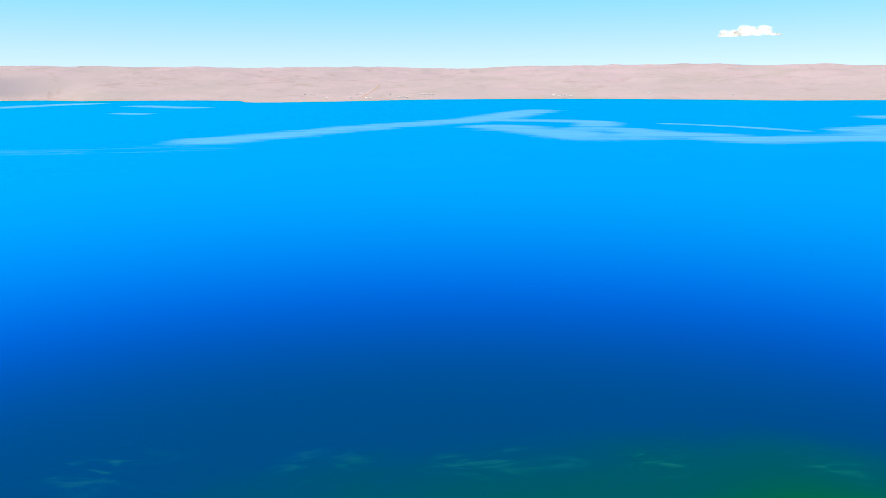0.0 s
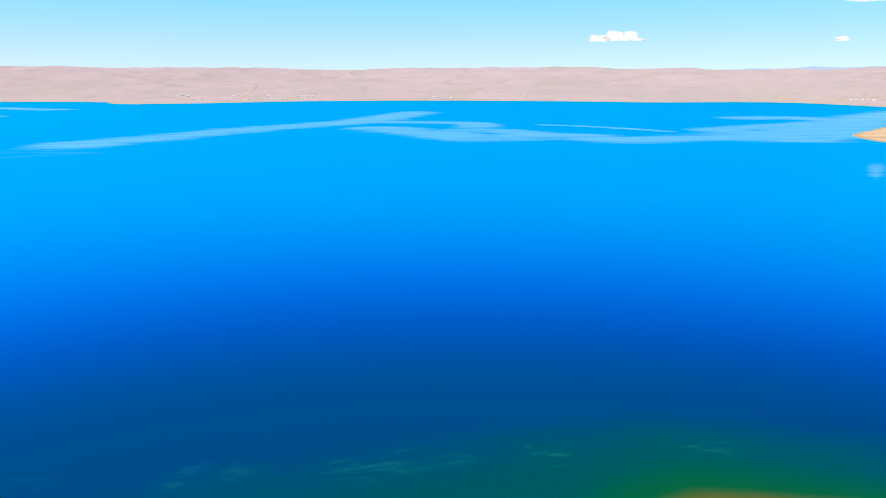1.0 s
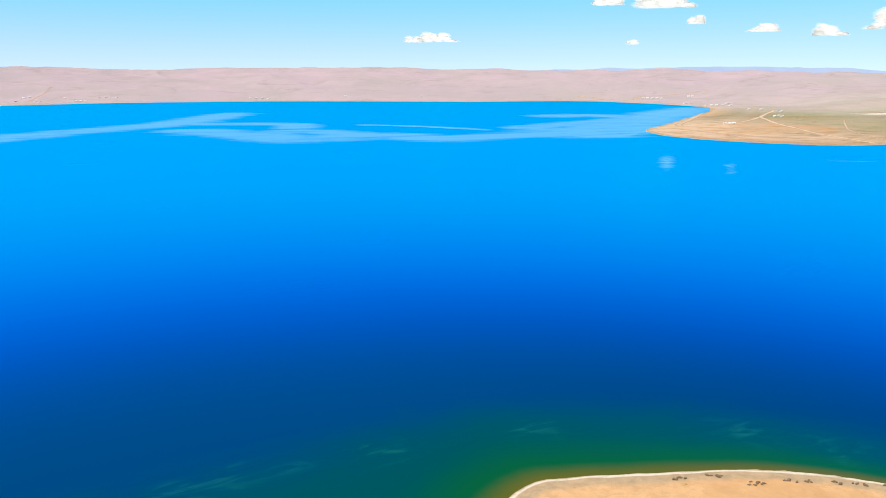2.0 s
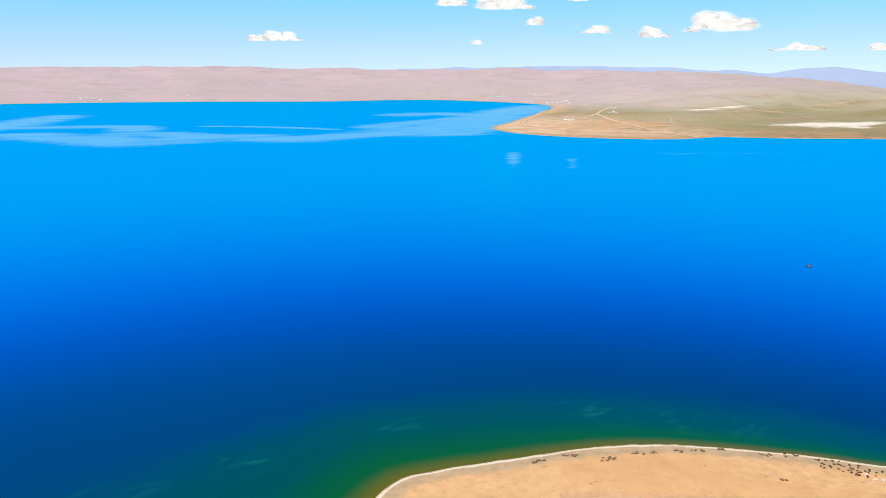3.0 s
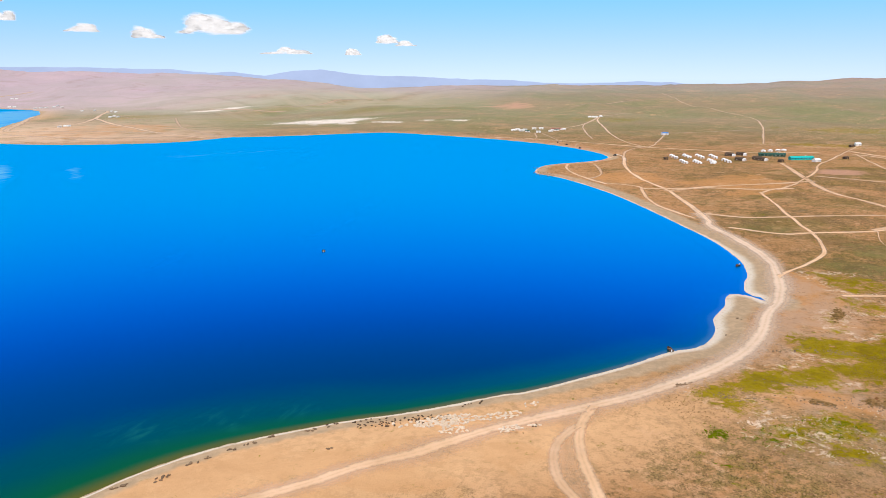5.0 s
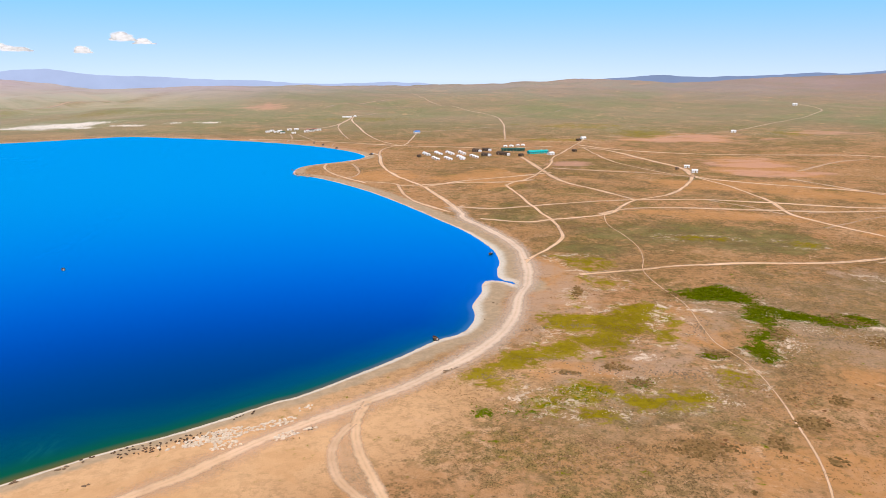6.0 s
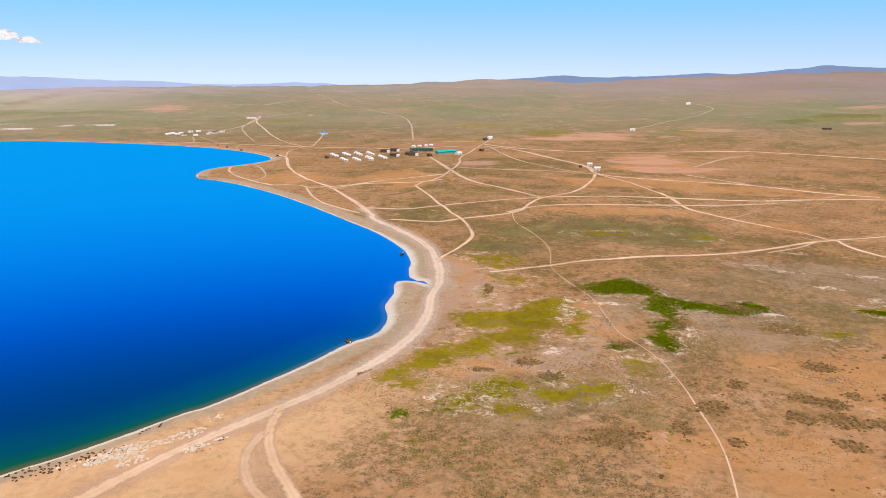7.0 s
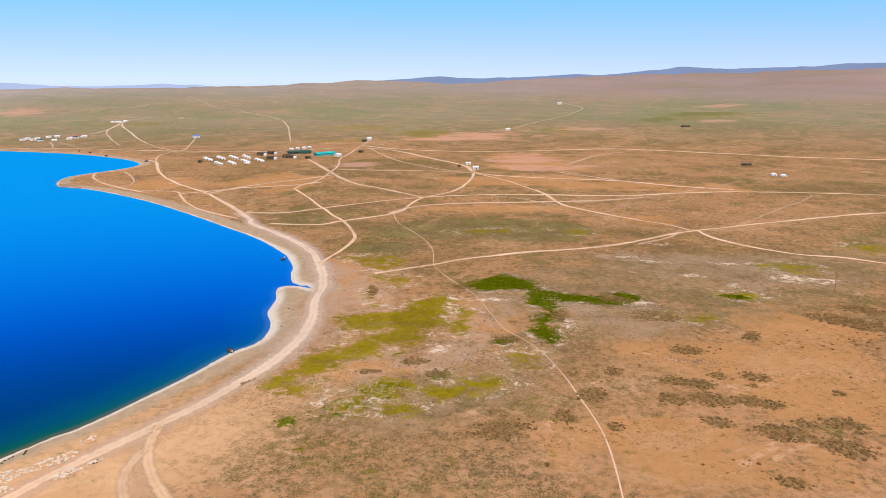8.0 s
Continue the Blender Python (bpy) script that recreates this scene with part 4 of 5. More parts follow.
    (227.7, 8.2), (247.7, -2.9), (268.7, -11.1), (297.4, -15.6), (336.1, -22.3), (375.6, -22.9), (413.4, -18.3), (454.3, -5.0), (492.0, 10.9),
    (506.1, 12.1), (534.2, 19.3)], 17, 0.58, "scuffed sandy verges of the shore track", chalk=1.0, lift=0.025)
dirt_track([(199.0, 31.4), (180.8, 33.5), (169.7, 32.5), (158.7, 29.3), (146.8, 23.3)], 9, 0.4, "scuffed sandy verges of a forking track", lift=0.025)
dirt_track([(503.7, 11.0), (531.5, 18.1), (603.2, 37.9), (650.6, 53.9), (690.6, 73.3), (758.7, 95.2), (837.5, 111.1), (901.2, 119.7), (930.9, 132.7)], 6, 1, chalk=1.0)
dirt_track([(199.0, 31.4), (188.3, 32.1), (176.5, 30.3), (164.8, 27.4), (154.3, 23.8), (145.2, 20.0)], 4.6, 1)
dirt_track([(184.5, 32.7), (173.8, 35.1), (164.6, 34.9), (155.2, 32.1), (148.8, 27.4), (144.1, 22.9)], 4.2, 0.85)
dirt_track([(368.5, -22.9), (377.4, -25.6), (396.3, -35.4), (418.4, -45.5), (438.4, -48.4), (473.2, -47.1), (498.9, -43.5), (536.9, -37.0), (588.8, -30.1),
    (641.2, -21.5)], 4, 1)
dirt_track([(637.9, -21.4), (655.8, -29.2), (681.3, -43.9), (747.3, -61.1), (806.5, -75.2), (865.4, -82.1), (944.9, -103.9), (1041.3, -128.7), (1124.4, -151.8)], 4.5, 0.9)
dirt_track([(344.4, -47.4), (352.6, -77.3), (361.0, -103.6), (363.6, -128.7), (366.1, -167.7), (374.6, -198.4), (385.9, -221.9), (392.8, -247.8), (399.4, -278.6),
    (406.6, -319.6), (413.9, -358.8), (417.2, -414.6)], 6, 1)
dirt_track([(390.7, -242.9), (414.8, -238.1), (437.2, -226.8), (469.0, -213.8), (498.2, -205.2), (535.3, -208.9), (565.3, -210.9), (614.5, -208.6), (650.9, -204.8),
    (692.6, -195.3)], 5, 0.95)
dirt_track([(393.3, -246.3), (373.8, -243.3), (353.0, -247.2), (327.6, -259.4), (312.8, -280.5), (290.8, -293.0)], 5, 1)
dirt_track([(498.7, -82.2), (465.0, -79.4), (430.8, -83.6), (397.2, -84.9), (372.0, -81.6), (350.2, -77.3), (324.7, -78.5), (296.1, -82.6), (270.7, -81.3),
    (251.4, -80.9), (237.6, -83.7), (222.1, -85.6), (206.4, -84.9), (189.0, -83.1), (170.3, -80.8), (157.8, -78.2), (145.8, -74.6), (132.1, -69.9)], 1.1, 0.9, "narrow worn footpath over the steppe")
dirt_track([(666.9, 102.5), (650.1, 71.7), (618.5, 66.4), (583.2, 57.0), (549.4, 42.8), (513.2, 20.6)], 5, 0.9)
dirt_track([(639.7, 68.5), (650.2, 33.6), (669.3, 10.9), (693.7, -28.6), (726.7, -67.4)], 9, 0.9)
dirt_track([(630.7, 50.3), (655.4, 20.1), (658.1, -22.2), (672.5, -47.3)], 9, 0.9)
dirt_track([(487.7, -1.1), (475.0, -28.8), (483.2, -47.4), (500.4, -83.7), (536.1, -101.4), (559.5, -115.5), (578.1, -137.6), (606.4, -156.5), (665.2, -182.3),
    (719.9, -200.1)], 6, 0.95)
dirt_track([(534.8, 21.2), (525.0, -9.2), (533.4, -32.8), (547.1, -66.5), (560.7, -111.3)], 7, 0.8)
dirt_track([(560.7, -111.3), (562.6, -161.1), (551.6, -203.5), (529.6, -264.2), (532.1, -313.6), (526.5, -359.7), (505.6, -415.4), (475.9, -471.0)], 8.5, 0.95)
dirt_track([(501.6, -80.0), (522.5, -103.7), (524.9, -141.8), (517.7, -191.2), (513.4, -238.1), (517.5, -276.8)], 8, 0.85)
dirt_track([(1004, -130), (953, -161), (851, -183), (767, -201), (697, -197), (657, -231), (635, -266), (609, -303), (567, -334),
    (538, -367)], 10, 0.9)
dirt_track([(1040, -132), (977, -165), (926, -228), (907, -296), (903, -416), (867, -468), (800, -528), (746, -578), (680, -668)], 13, 0.95)
dirt_track([(875, -47), (790, -56), (728, -62), (666, -71), (613, -93), (563, -114)], 8, 0.85)
dirt_track([(765, -71), (743, -114), (727, -156), (698, -194)], 10, 0.7)
dirt_track([(685, -275), (622, -299), (591, -310)], 9, 0.7)
dirt_track([(744, -305), (831, -383), (856, -424)], 9, 0.6)
dirt_track([(399.4, -278.6), (427.0, -314.0), (451.2, -346.9), (471.5, -378.5), (498.2, -408.4)], 3.5, 0.5)
dirt_track([(2232, 201), (1951, 140), (1816, 101), (1644, 30), (1517, -25), (1394, -40), (1248, -39), (1124, -36)], 4.5, 0.8)
dirt_track([(1461, -42), (1551, -114), (1706, -226)], 5, 0.6)
dirt_track([(1116, -240), (1176, -317), (1220, -398), (1316, -493), (1474, -620), (1530, -662), (1620, -671), (1637, -653)], 4.5, 0.8)
dirt_track([(1142, 351), (1131, 291), (1084, 197), (1028, 106), (1001, 35), (984, -21), (1014, -95)], 10, 0.95)
dirt_track([(1566, 249), (1487, 251), (1384, 224), (1236, 187), (1106, 146), (1057, 123), (1025, 104)], 5, 0.9)
dirt_track([(1523, 257), (1386, 258), (1257, 231), (1140, 198)], 4, 0.8)
dirt_track([(1523, 255), (1425, 260), (1321, 276), (1299, 333)], 6, 0.8)
dirt_track([(889, 119), (966, 127), (1018, 119), (1042, 104), (1107, 102), (1228, 104)], 5, 0.8)
dirt_track([(1258, 107), (1292, 43), (1326, -21)], 7, 0.7)
dirt_track([(660.5, 101.6), (689.7, 121.7), (728.3, 144.6), (774.3, 160.7), (811.0, 164.3), (829.5, 144.7), (888.6, 135.2), (930.0, 130.7)], 6, 0.9)
dirt_track([(690, 122), (716, 117), (755, 122), (810, 139)], 5, 0.7)
dirt_track([(1418, 1637), (1162, 1383), (997, 1216), (1002, 1132), (1026, 1045), (1033, 881)], 18, 0.8)
dirt_track([(1157, 1241), (1224, 1275), (1384, 1400), (1546, 1541), (1710, 1684), (1778, 1838)], 14, 0.9)
dirt_track([(1384, 1400), (1212, 1181), (1128, 1052), (1046, 930), (1011, 850), (983, 772)], 14, 0.9)
dirt_track([(1442, 1217), (1251, 1049), (1149, 952), (1062, 841), (1015, 763)], 7, 0.7)
dirt_track([(1536, 1497), (1384, 1272), (1324, 1178)], 9, 0.6)
dirt_track([(929, 1147), (905, 992), (921, 898), (984, 827)], 18, 0.7)
dirt_track([(1823, 2903), (1911, 2655), (2019, 2721), (2177, 2683), (2314, 2650)], 20, 0.8)
dirt_track([(1796, 1161), (1868, 1075), (2135, 1046)], 26, 0.6)
dirt_track([(1004, -133), (863.5, -139.0), (791.9, -151.6), (721.3, -177.6), (698.1, -193.0)], 5, 0.8)
dirt_track([(557.7, -168.8), (536.1, -184.5), (502.0, -200.4)], 4, 0.7)
dirt_track([(508.0, -218.0), (514.3, -256.8), (526.4, -300.6), (552.2, -350.8), (570.8, -389.4)], 5, 0.6)
dirt_track([(455.0, -207.5), (490.7, -253.9), (509.4, -286.5)], 4, 0.5)
dirt_track([(926, -500), (962, -562), (992, -624)], 6, 0.6)
dirt_track([(1762, 358), (1866, 282), (1980, 234)], 10, 0.6)
dirt_track([(1564, 247), (1630, 227), (1640, 196)], 7, 0.7)
dirt_track([(366.3, -194.1), (375.1, -212.4), (387.0, -229.8), (395.1, -246.3)], 4, 0.8)
dirt_track([(1215, 293), (1155, 263), (1091, 235)], 4, 0.7)
dirt_track([(1214, 305), (1153, 287), (1115, 287), (1132, 320)], 4, 0.7)
dirt_track([(1075, 207), (1026, 202)], 4, 0.7)
dirt_track([(-351, 3366), (-315, 3574), (-299, 3710)], 14, 0.5)
dirt_track([(1815, 1461), (1780, 1290), (1641, 1052)], 24, 0.6)


# ---------------------------------------------------------------- far mountains and clouds
def ridge(name, crest, distance, deep, tone, seed, label):
    """A far mountain range; crest: bearing and rise over the drone's level, in degrees."""
    k = np.array(crest, float)
    az = np.arange(k[0, 0], k[-1, 0] + 0.01, 0.2)
    top = 90 + distance * np.tan(np.radians(np.interp(az, k[:, 0], k[:, 1]))) + 9 * fractal(az / 1.8, az * 0, 4, seed)
    rows = [(-deep, -0.35), (-deep * 0.6, 0.25), (-deep * 0.3, 0.62), (0, 1.0), (deep * 0.3, 0.7)]
    verts, n = [], len(az)
    for off, part_up in rows:
        jag = 1 + 0.08 * fractal(az / 0.9, az * 0 + off, 3, seed + 3) * (part_up < 1) * (part_up > 0)
        r = distance + off
        verts += [(r * math.sin(radians(a)), r * math.cos(radians(a)), h * part_up * j) for a, h, j in zip(az, top, jag)]
    faces = [(j * n + i, j * n + i + 1, (j + 1) * n + i + 1, (j + 1) * n + i) for j in range(len(rows) - 1) for i in range(n - 1)]
    me = bpy.data.meshes.new(name)
    me.from_pydata(verts, [], faces)
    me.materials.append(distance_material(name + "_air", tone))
    return tagged(new(name, me), label, "mountains", kind="structure")


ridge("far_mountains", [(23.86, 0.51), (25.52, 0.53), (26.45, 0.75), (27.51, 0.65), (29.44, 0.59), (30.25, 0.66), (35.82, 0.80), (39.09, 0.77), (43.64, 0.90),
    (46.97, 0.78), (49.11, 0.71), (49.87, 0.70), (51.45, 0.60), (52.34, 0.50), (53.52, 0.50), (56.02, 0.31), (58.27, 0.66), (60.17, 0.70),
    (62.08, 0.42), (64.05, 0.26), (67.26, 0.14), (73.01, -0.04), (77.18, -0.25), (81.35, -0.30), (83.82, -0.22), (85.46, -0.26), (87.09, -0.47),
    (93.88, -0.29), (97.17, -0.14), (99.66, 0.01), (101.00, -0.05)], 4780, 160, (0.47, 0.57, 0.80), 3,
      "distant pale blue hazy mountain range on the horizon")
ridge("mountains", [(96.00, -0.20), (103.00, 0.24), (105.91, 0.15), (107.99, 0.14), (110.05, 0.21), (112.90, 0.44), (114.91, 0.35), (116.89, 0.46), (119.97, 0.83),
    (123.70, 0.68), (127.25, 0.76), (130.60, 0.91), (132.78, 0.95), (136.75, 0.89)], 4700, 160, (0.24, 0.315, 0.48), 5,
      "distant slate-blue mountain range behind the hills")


def cloud(bearing, rise, wide, tall, seed):
    """A fair-weather cloud of many small billows over a flat base."""
    rng = random.Random(seed)
    far = 4550.0
    w, h = far * math.tan(radians(wide)) * 0.74, far * math.tan(radians(tall)) * 0.72
    bm = bmesh.new()
    thick = bm.verts.layers.float.new("body")
    humps = [(rng.uniform(-0.75, 0.8), rng.uniform(0.35, 1.0), rng.uniform(0.16, 0.34)) for k in range(4)]
    for k in range(int(46 + 24 * wide / max(tall, 0.2))):
        u = rng.uniform(-1, 1)
        crown = min(1.0, 0.22 * (1 - u * u) + max(up * math.exp(-((u - c) / spread) ** 2) for c, up, spread in humps))
        size = h * rng.uniform(0.14, 0.3) * (0.5 + 0.7 * crown)
        at = Vector((u * w / 2, rng.uniform(-0.5, 0.5) * h, rng.random() ** 0.8 * h * crown))
        dense = rng.uniform(0.4, 0.85) * (1 - 0.6 * u * u)
        for v in bmesh.ops.create_icosphere(bm, subdivisions=3, radius=size)["verts"]:
            d = 1 + 0.6 * noise.noise(v.co / size * 1.3 + Vector((k * 3.1, seed, 0)))
            # opacity fades towards the outline seen from the camera, for soft edges
            v[thick] = dense * (abs(v.co.y) / size) ** 1.5
            v.co = at + Vector((v.co.x * 2.3 * d, v.co.y * d, v.co.z * d * (0.95 if v.co.z > 0 else 0.5)))
    me = bpy.data.meshes.new("cloud")
    bm.to_mesh(me)
    bm.free()
    for p in me.polygons:
        p.use_smooth = True
    me.materials.append(CLOUD)
    ob = tagged(new("cloud", me), "small white fair-weather cloud in a pale sky", "cloud", "fair-weather clouds")
    a = radians(bearing)
    ob.matrix_world = pose(far * math.sin(a), far * math.cos(a), 90 + far * math.tan(radians(rise)) - h * 0.3, 0, 0, -bearing)
    return ob


for n, (bearing, rise, wide, tall) in enumerate([(21.93, 2.82, 3.76, 0.75), (34.01, 5.29, 2.72, 0.75), (38.06, 5.28, 4.81, 1.67), (39.97, 3.90, 1.25, 0.67), (35.80, 2.50, 0.92, 0.38), (44.39, 3.29, 2.76, 0.63), (48.51, 3.06, 2.43, 1.09), (52.74, 3.51, 5.86, 1.59), (57.71, 1.95, 4.81, 0.67),
    (62.53, 1.87, 1.42, 0.59), (64.99, 2.75, 2.09, 0.75), (66.34, 2.47, 2.01, 0.42), (43.05, 5.48, 1.67, 0.59), (20.07, 2.72, 1.67, 0.50)]):
    cloud(bearing, rise, wide, tall, n + 1)


# ---------------------------------------------------------------- building things
def part(name, bm, material, parent, label=""):
    me = bpy.data.meshes.new(name)
    bm.to_mesh(me)
    bm.free()
    me.materials.append(material)
    ob = new(name, me)
    ob.parent = parent
    return tagged(ob, label)


def thing(name, label, category, group=""):
    return tagged(new(name), label, category, group)


def box(bm, x, y, z, lx, ly, lz, bevel=0.0, turn=0.0):
    made = bmesh.ops.create_cube(bm, size=1.0, matrix=Matrix.Translation((x, y, z)) @ Matrix.Rotation(turn, 4, "Z") @ Matrix.Diagonal((lx, ly, lz, 1)))["verts"]
    if bevel:
        edges = list({e for v in made for e in v.link_edges})
        bmesh.ops.bevel(bm, geom=edges, offset=bevel, segments=1, affect="EDGES")
    return bm


def boxed(*args, **kw):
    return box(bmesh.new(), *args, **kw)


def lathe(profile, n=20, at=(0, 0, 0)):
    """A body turned round z from (radius, height) pairs."""
    bm = bmesh.new()
    rings = [[bm.verts.new((at[0] + r * math.cos(2 * math.pi * k / n), at[1] + r * math.sin(2 * math.pi * k / n), at[2] + z)) for k in range(n)] for r, z in profile]
    for a, b in zip(rings[:-1], rings[1:]):
        for k in range(n):
            bm.faces.new((a[k], a[(k + 1) % n], b[(k + 1) % n], b[k]))
    bm.faces.new(rings[-1])
    return bm


def gable(lx, ly, wall, top, over=0.18, thick=0.12):
    """A gabled roof over a body lx by ly, its ridge along x."""
    bm = bmesh.new()
    hx, hy = lx / 2 + over, ly / 2 + over
    drop = (top - wall) * over / (ly / 2)
    prof = [(-hy, wall - drop), (0, top), (hy, wall - drop), (hy, wall - drop + thick), (0, top + thick), (-hy, wall - drop + thick)]
    ends = [[bm.verts.new((x, y, z)) for y, z in prof] for x in (-hx, hx)]
    for k in range(6):
        bm.faces.new((ends[0][k], ends[0][(k + 1) % 6], ends[1][(k + 1) % 6], ends[1][k]))
    for e, order in ((ends[0], 1), (ends[1], -1)):
        bm.faces.new((e[0], e[1], e[4], e[5])[::order])
        bm.faces.new((e[1], e[2], e[3], e[4])[::order])
    return bm


def gabled_body(lx, ly, wall, top):
    bm = bmesh.new()
    prof = [(-ly / 2, -0.4), (ly / 2, -0.4), (ly / 2, wall), (0, top), (-ly / 2, wall)]
    ends = [[bm.verts.new((x, y, z)) for y, z in prof] for x in (-lx / 2, lx / 2)]
    for k in range(5):
        bm.faces.new((ends[0][k], ends[0][(k + 1) % 5], ends[1][(k + 1) % 5], ends[1][k]))
    bm.faces.new(ends[0][::-1])
    bm.faces.new(ends[1])
    return bm


def at_ground(x, y, turn=0.0):
    return pose(x, y, height(x, y), 0, 0, turn)


def ger(radius=2.9, label="round white felt ger on the steppe", group="gers"):
    g = thing("ger", label, "ger", group)
    part("wall", lathe([(radius, -0.3), (radius * 1.02, 0.7), (radius, 1.5)]), FELT, g)
    part("roof", lathe([(radius * 1.05, 1.45), (radius * 0.62, 2.1), (0.75, 2.62), (0.4, 2.66)]), FELT, g)
    part("crown", lathe([(0.74, 2.6), (0.74, 2.78), (0.3, 2.86)], 12), CRATE, g, "wooden smoke ring")
    part("door", boxed(radius, 0, 0.75, 0.25, 0.9, 1.5, 0.04), CRATE, g, "brown wooden door")
    part("girth_rope", lathe([(radius * 1.03, 0.85), (radius * 1.04, 0.95), (radius * 1.02, 1.02)]), CRATE, g)
    return g


def timber_cabin(label, group):
    """A dark timber cabin with a white felt porch at its end."""
    g = thing("timber_cabin", label, "cabin", group)
    part("body", gabled_body(9, 5, 2.4, 3.7), TIMBER, g)
    part("roof", gable(9, 5, 2.45, 3.8), TIMBER, g)
    part("porch", gabled_body(3.0, 3.4, 2.1, 2.8), FELT, g, "white felt porch").location = (6.0, -1.2, 0)
    part("door", boxed(7.52, -1.2, 0.8, 0.1, 0.9, 1.7, 0.02), CRATE, g)
    for x in (-1.8, 1.4):
        w = part("window", boxed(x, -2.52, 1.3, 0.9, 0.12, 0.8, 0.02), PLASTER, g)
        part("pane", boxed(x, -2.59, 1.3, 0.72, 0.04, 0.62), GLASS_DARK, w)
    return g


def long_hall(lx, ly, wall, top, roof_material, wall_material, label, windows=6):
    g = thing("long_hall", label, "building")
    part("body", gabled_body(lx, ly, wall, top), wall_material, g)
    part("roof", gable(lx, ly, wall + 0.05, top + 0.1, 0.5, 0.15), roof_material, g)
    for k in range(windows):
        x = -lx / 2 + lx * (k + 0.5) / windows
        if k == windows // 2:
            part("door", boxed(x, -ly / 2 - 0.02, 1.0, 1.0, 0.14, 2.05, 0.02), CRATE, g)
            continue
        w = part("window", boxed(x, -ly / 2 - 0.02, 1.5, 1.2, 0.14, 1.1, 0.02), PLASTER, g)
        part("pane", boxed(x, -ly / 2 - 0.1, 1.5, 1.0, 0.05, 0.9), GLASS_DARK, w)
    part("chimney", boxed(lx * 0.2, 0.4, top + 0.4, 0.5, 0.5, 1.4, 0.04), PLASTER, g)
    return g


def small_house(lx, ly, wall, top, roof_material, label, group="scattered houses"):
    g = thing("small_house", label, "house", group)
    part("body", gabled_body(lx, ly, wall, top), TIMBER if roof_material is TIMBER else PLASTER, g)
    part("roof", gable(lx, ly, wall + 0.05, top + 0.08), roof_material, g)
    part("door", boxed(lx * 0.1, -ly / 2 - 0.03, 0.95, 0.95, 0.12, 1.95, 0.02), CRATE, g)
    for x in (() if roof_material is TIMBER else (-lx * 0.28, lx * 0.36)):
        w = part("window", boxed(x, -ly / 2 - 0.02, 1.4, 1.0, 0.12, 0.9, 0.02), FELT, g)
        part("pane", boxed(x, -ly / 2 - 0.09, 1.4, 0.7, 0.04, 0.6), GLASS_DARK, w)
    part("chimney", boxed(-lx * 0.25, 0, top + 0.3, 0.4, 0.4, 1.0, 0.03), RED_SHEET, g)
    return g


def car(paint, label):
    g = thing("parked_car", label, "car", "parked cars")
    bm = bmesh.new()
    prof = [(-2.1, 0.35), (2.15, 0.35), (2.2, 0.75), (1.95, 0.98), (0.95, 1.08), (0.35, 1.68), (-1.7, 1.72), (-2.1, 1.1)]
    sides = [[bm.verts.new((x, s * (0.86 if z < 1.1 else 0.72), z)) for x, z in prof] for s in (-1, 1)]
    for k in range(8):
        bm.faces.new((sides[0][k], sides[0][(k + 1) % 8], sides[1][(k + 1) % 8], sides[1][k]))
    bm.faces.new(sides[0][::-1])
    bm.faces.new(sides[1])
    part("body", bm, paint, g)
    for s in (-1, 1):
        part("side_window", boxed(-0.55, s * 0.79, 1.38, 1.9, 0.06, 0.42, 0.02), GLASS_DARK, g)
    part("windscreen", boxed(0.66, 0, 1.4, 0.1, 1.3, 0.5, 0.02), GLASS_DARK, g)
    for x in (-1.35, 1.35):
        for s in (-1, 1):
            w = lathe([(0.2, -0.1), (0.34, -0.1), (0.34, 0.1), (0.2, 0.1)], 16)
            bmesh.ops.transform(w, matrix=Matrix.Translation((x, s * 0.8, 0.34)) @ Matrix.Rotation(radians(90), 4, "X"), verts=w.verts)
            part("tyre", w, RUBBER, g)
    return g


def rowing_boat(label):
    g = thing("rowing_boat", label, "boat", "rowing boats")
    bm = bmesh.new()
    rows = []
    for k in range(9):
        x = -2.3 + 4.6 * k / 8
        half = 0.85 * (1 - (max(0, x + 0.3) / 2.7) ** 2.2)
        rows.append([bm.verts.new((x, half * s, z)) for s, z in ((-1, 0.55), (-0.75, 0.1), (0, -0.15), (0.75, 0.1), (1, 0.55), (0.88, 0.55), (0.6, 0.12), (0, 0.0), (-0.6, 0.12), (-0.88, 0.55))])
    for a, b in zip(rows[:-1], rows[1:]):
        for k in range(10):
            bm.faces.new((a[k], a[(k + 1) % 10], b[(k + 1) % 10], b[k]))
    bm.faces.new(rows[0][::-1])
    part("hull", bm, TIMBER, g)
    for x in (-1.3, 0.2):
        part("bench", boxed(x, 0, 0.4, 0.3, 1.4, 0.05, 0.01), CRATE, g)
    part("motor", boxed(-2.45, 0, 0.6, 0.3, 0.3, 0.7, 0.06), CAR_WHITE, g, "white outboard motor")
    return g


def power_pole():
    g = thing("power_pole", "tall grey wooden power pole on open steppe", "pole")
    part("post", lathe([(0.16, -0.5), (0.14, 4), (0.1, 8.6)], 10), CRATE, g)
    part("crossarm", boxed(0, 0, 8.1, 1.8, 0.12, 0.14, 0.02), CRATE, g)
    for x in (-0.8, 0.0, 0.8):
        part("insulator", lathe([(0.05, 8.17), (0.08, 8.25), (0.04, 8.38)], 8, (x, 0, 0)), PLASTER, g)
    return g


# ---------------------------------------------------------------- the ger camp
for n, (x, y, turn) in enumerate([(921, 68, 179), (909, 65, 179), (897, 61, 179), (865, 53, 179), (853, 50, 179), (842, 47, 179), (928, 54, 179), (916, 51, 179), (904, 47, 179),
    (864, 39, 179), (853, 36, 179), (842, 33, 179)]):
    m = at_ground(x, y, turn)
    if n == 0:
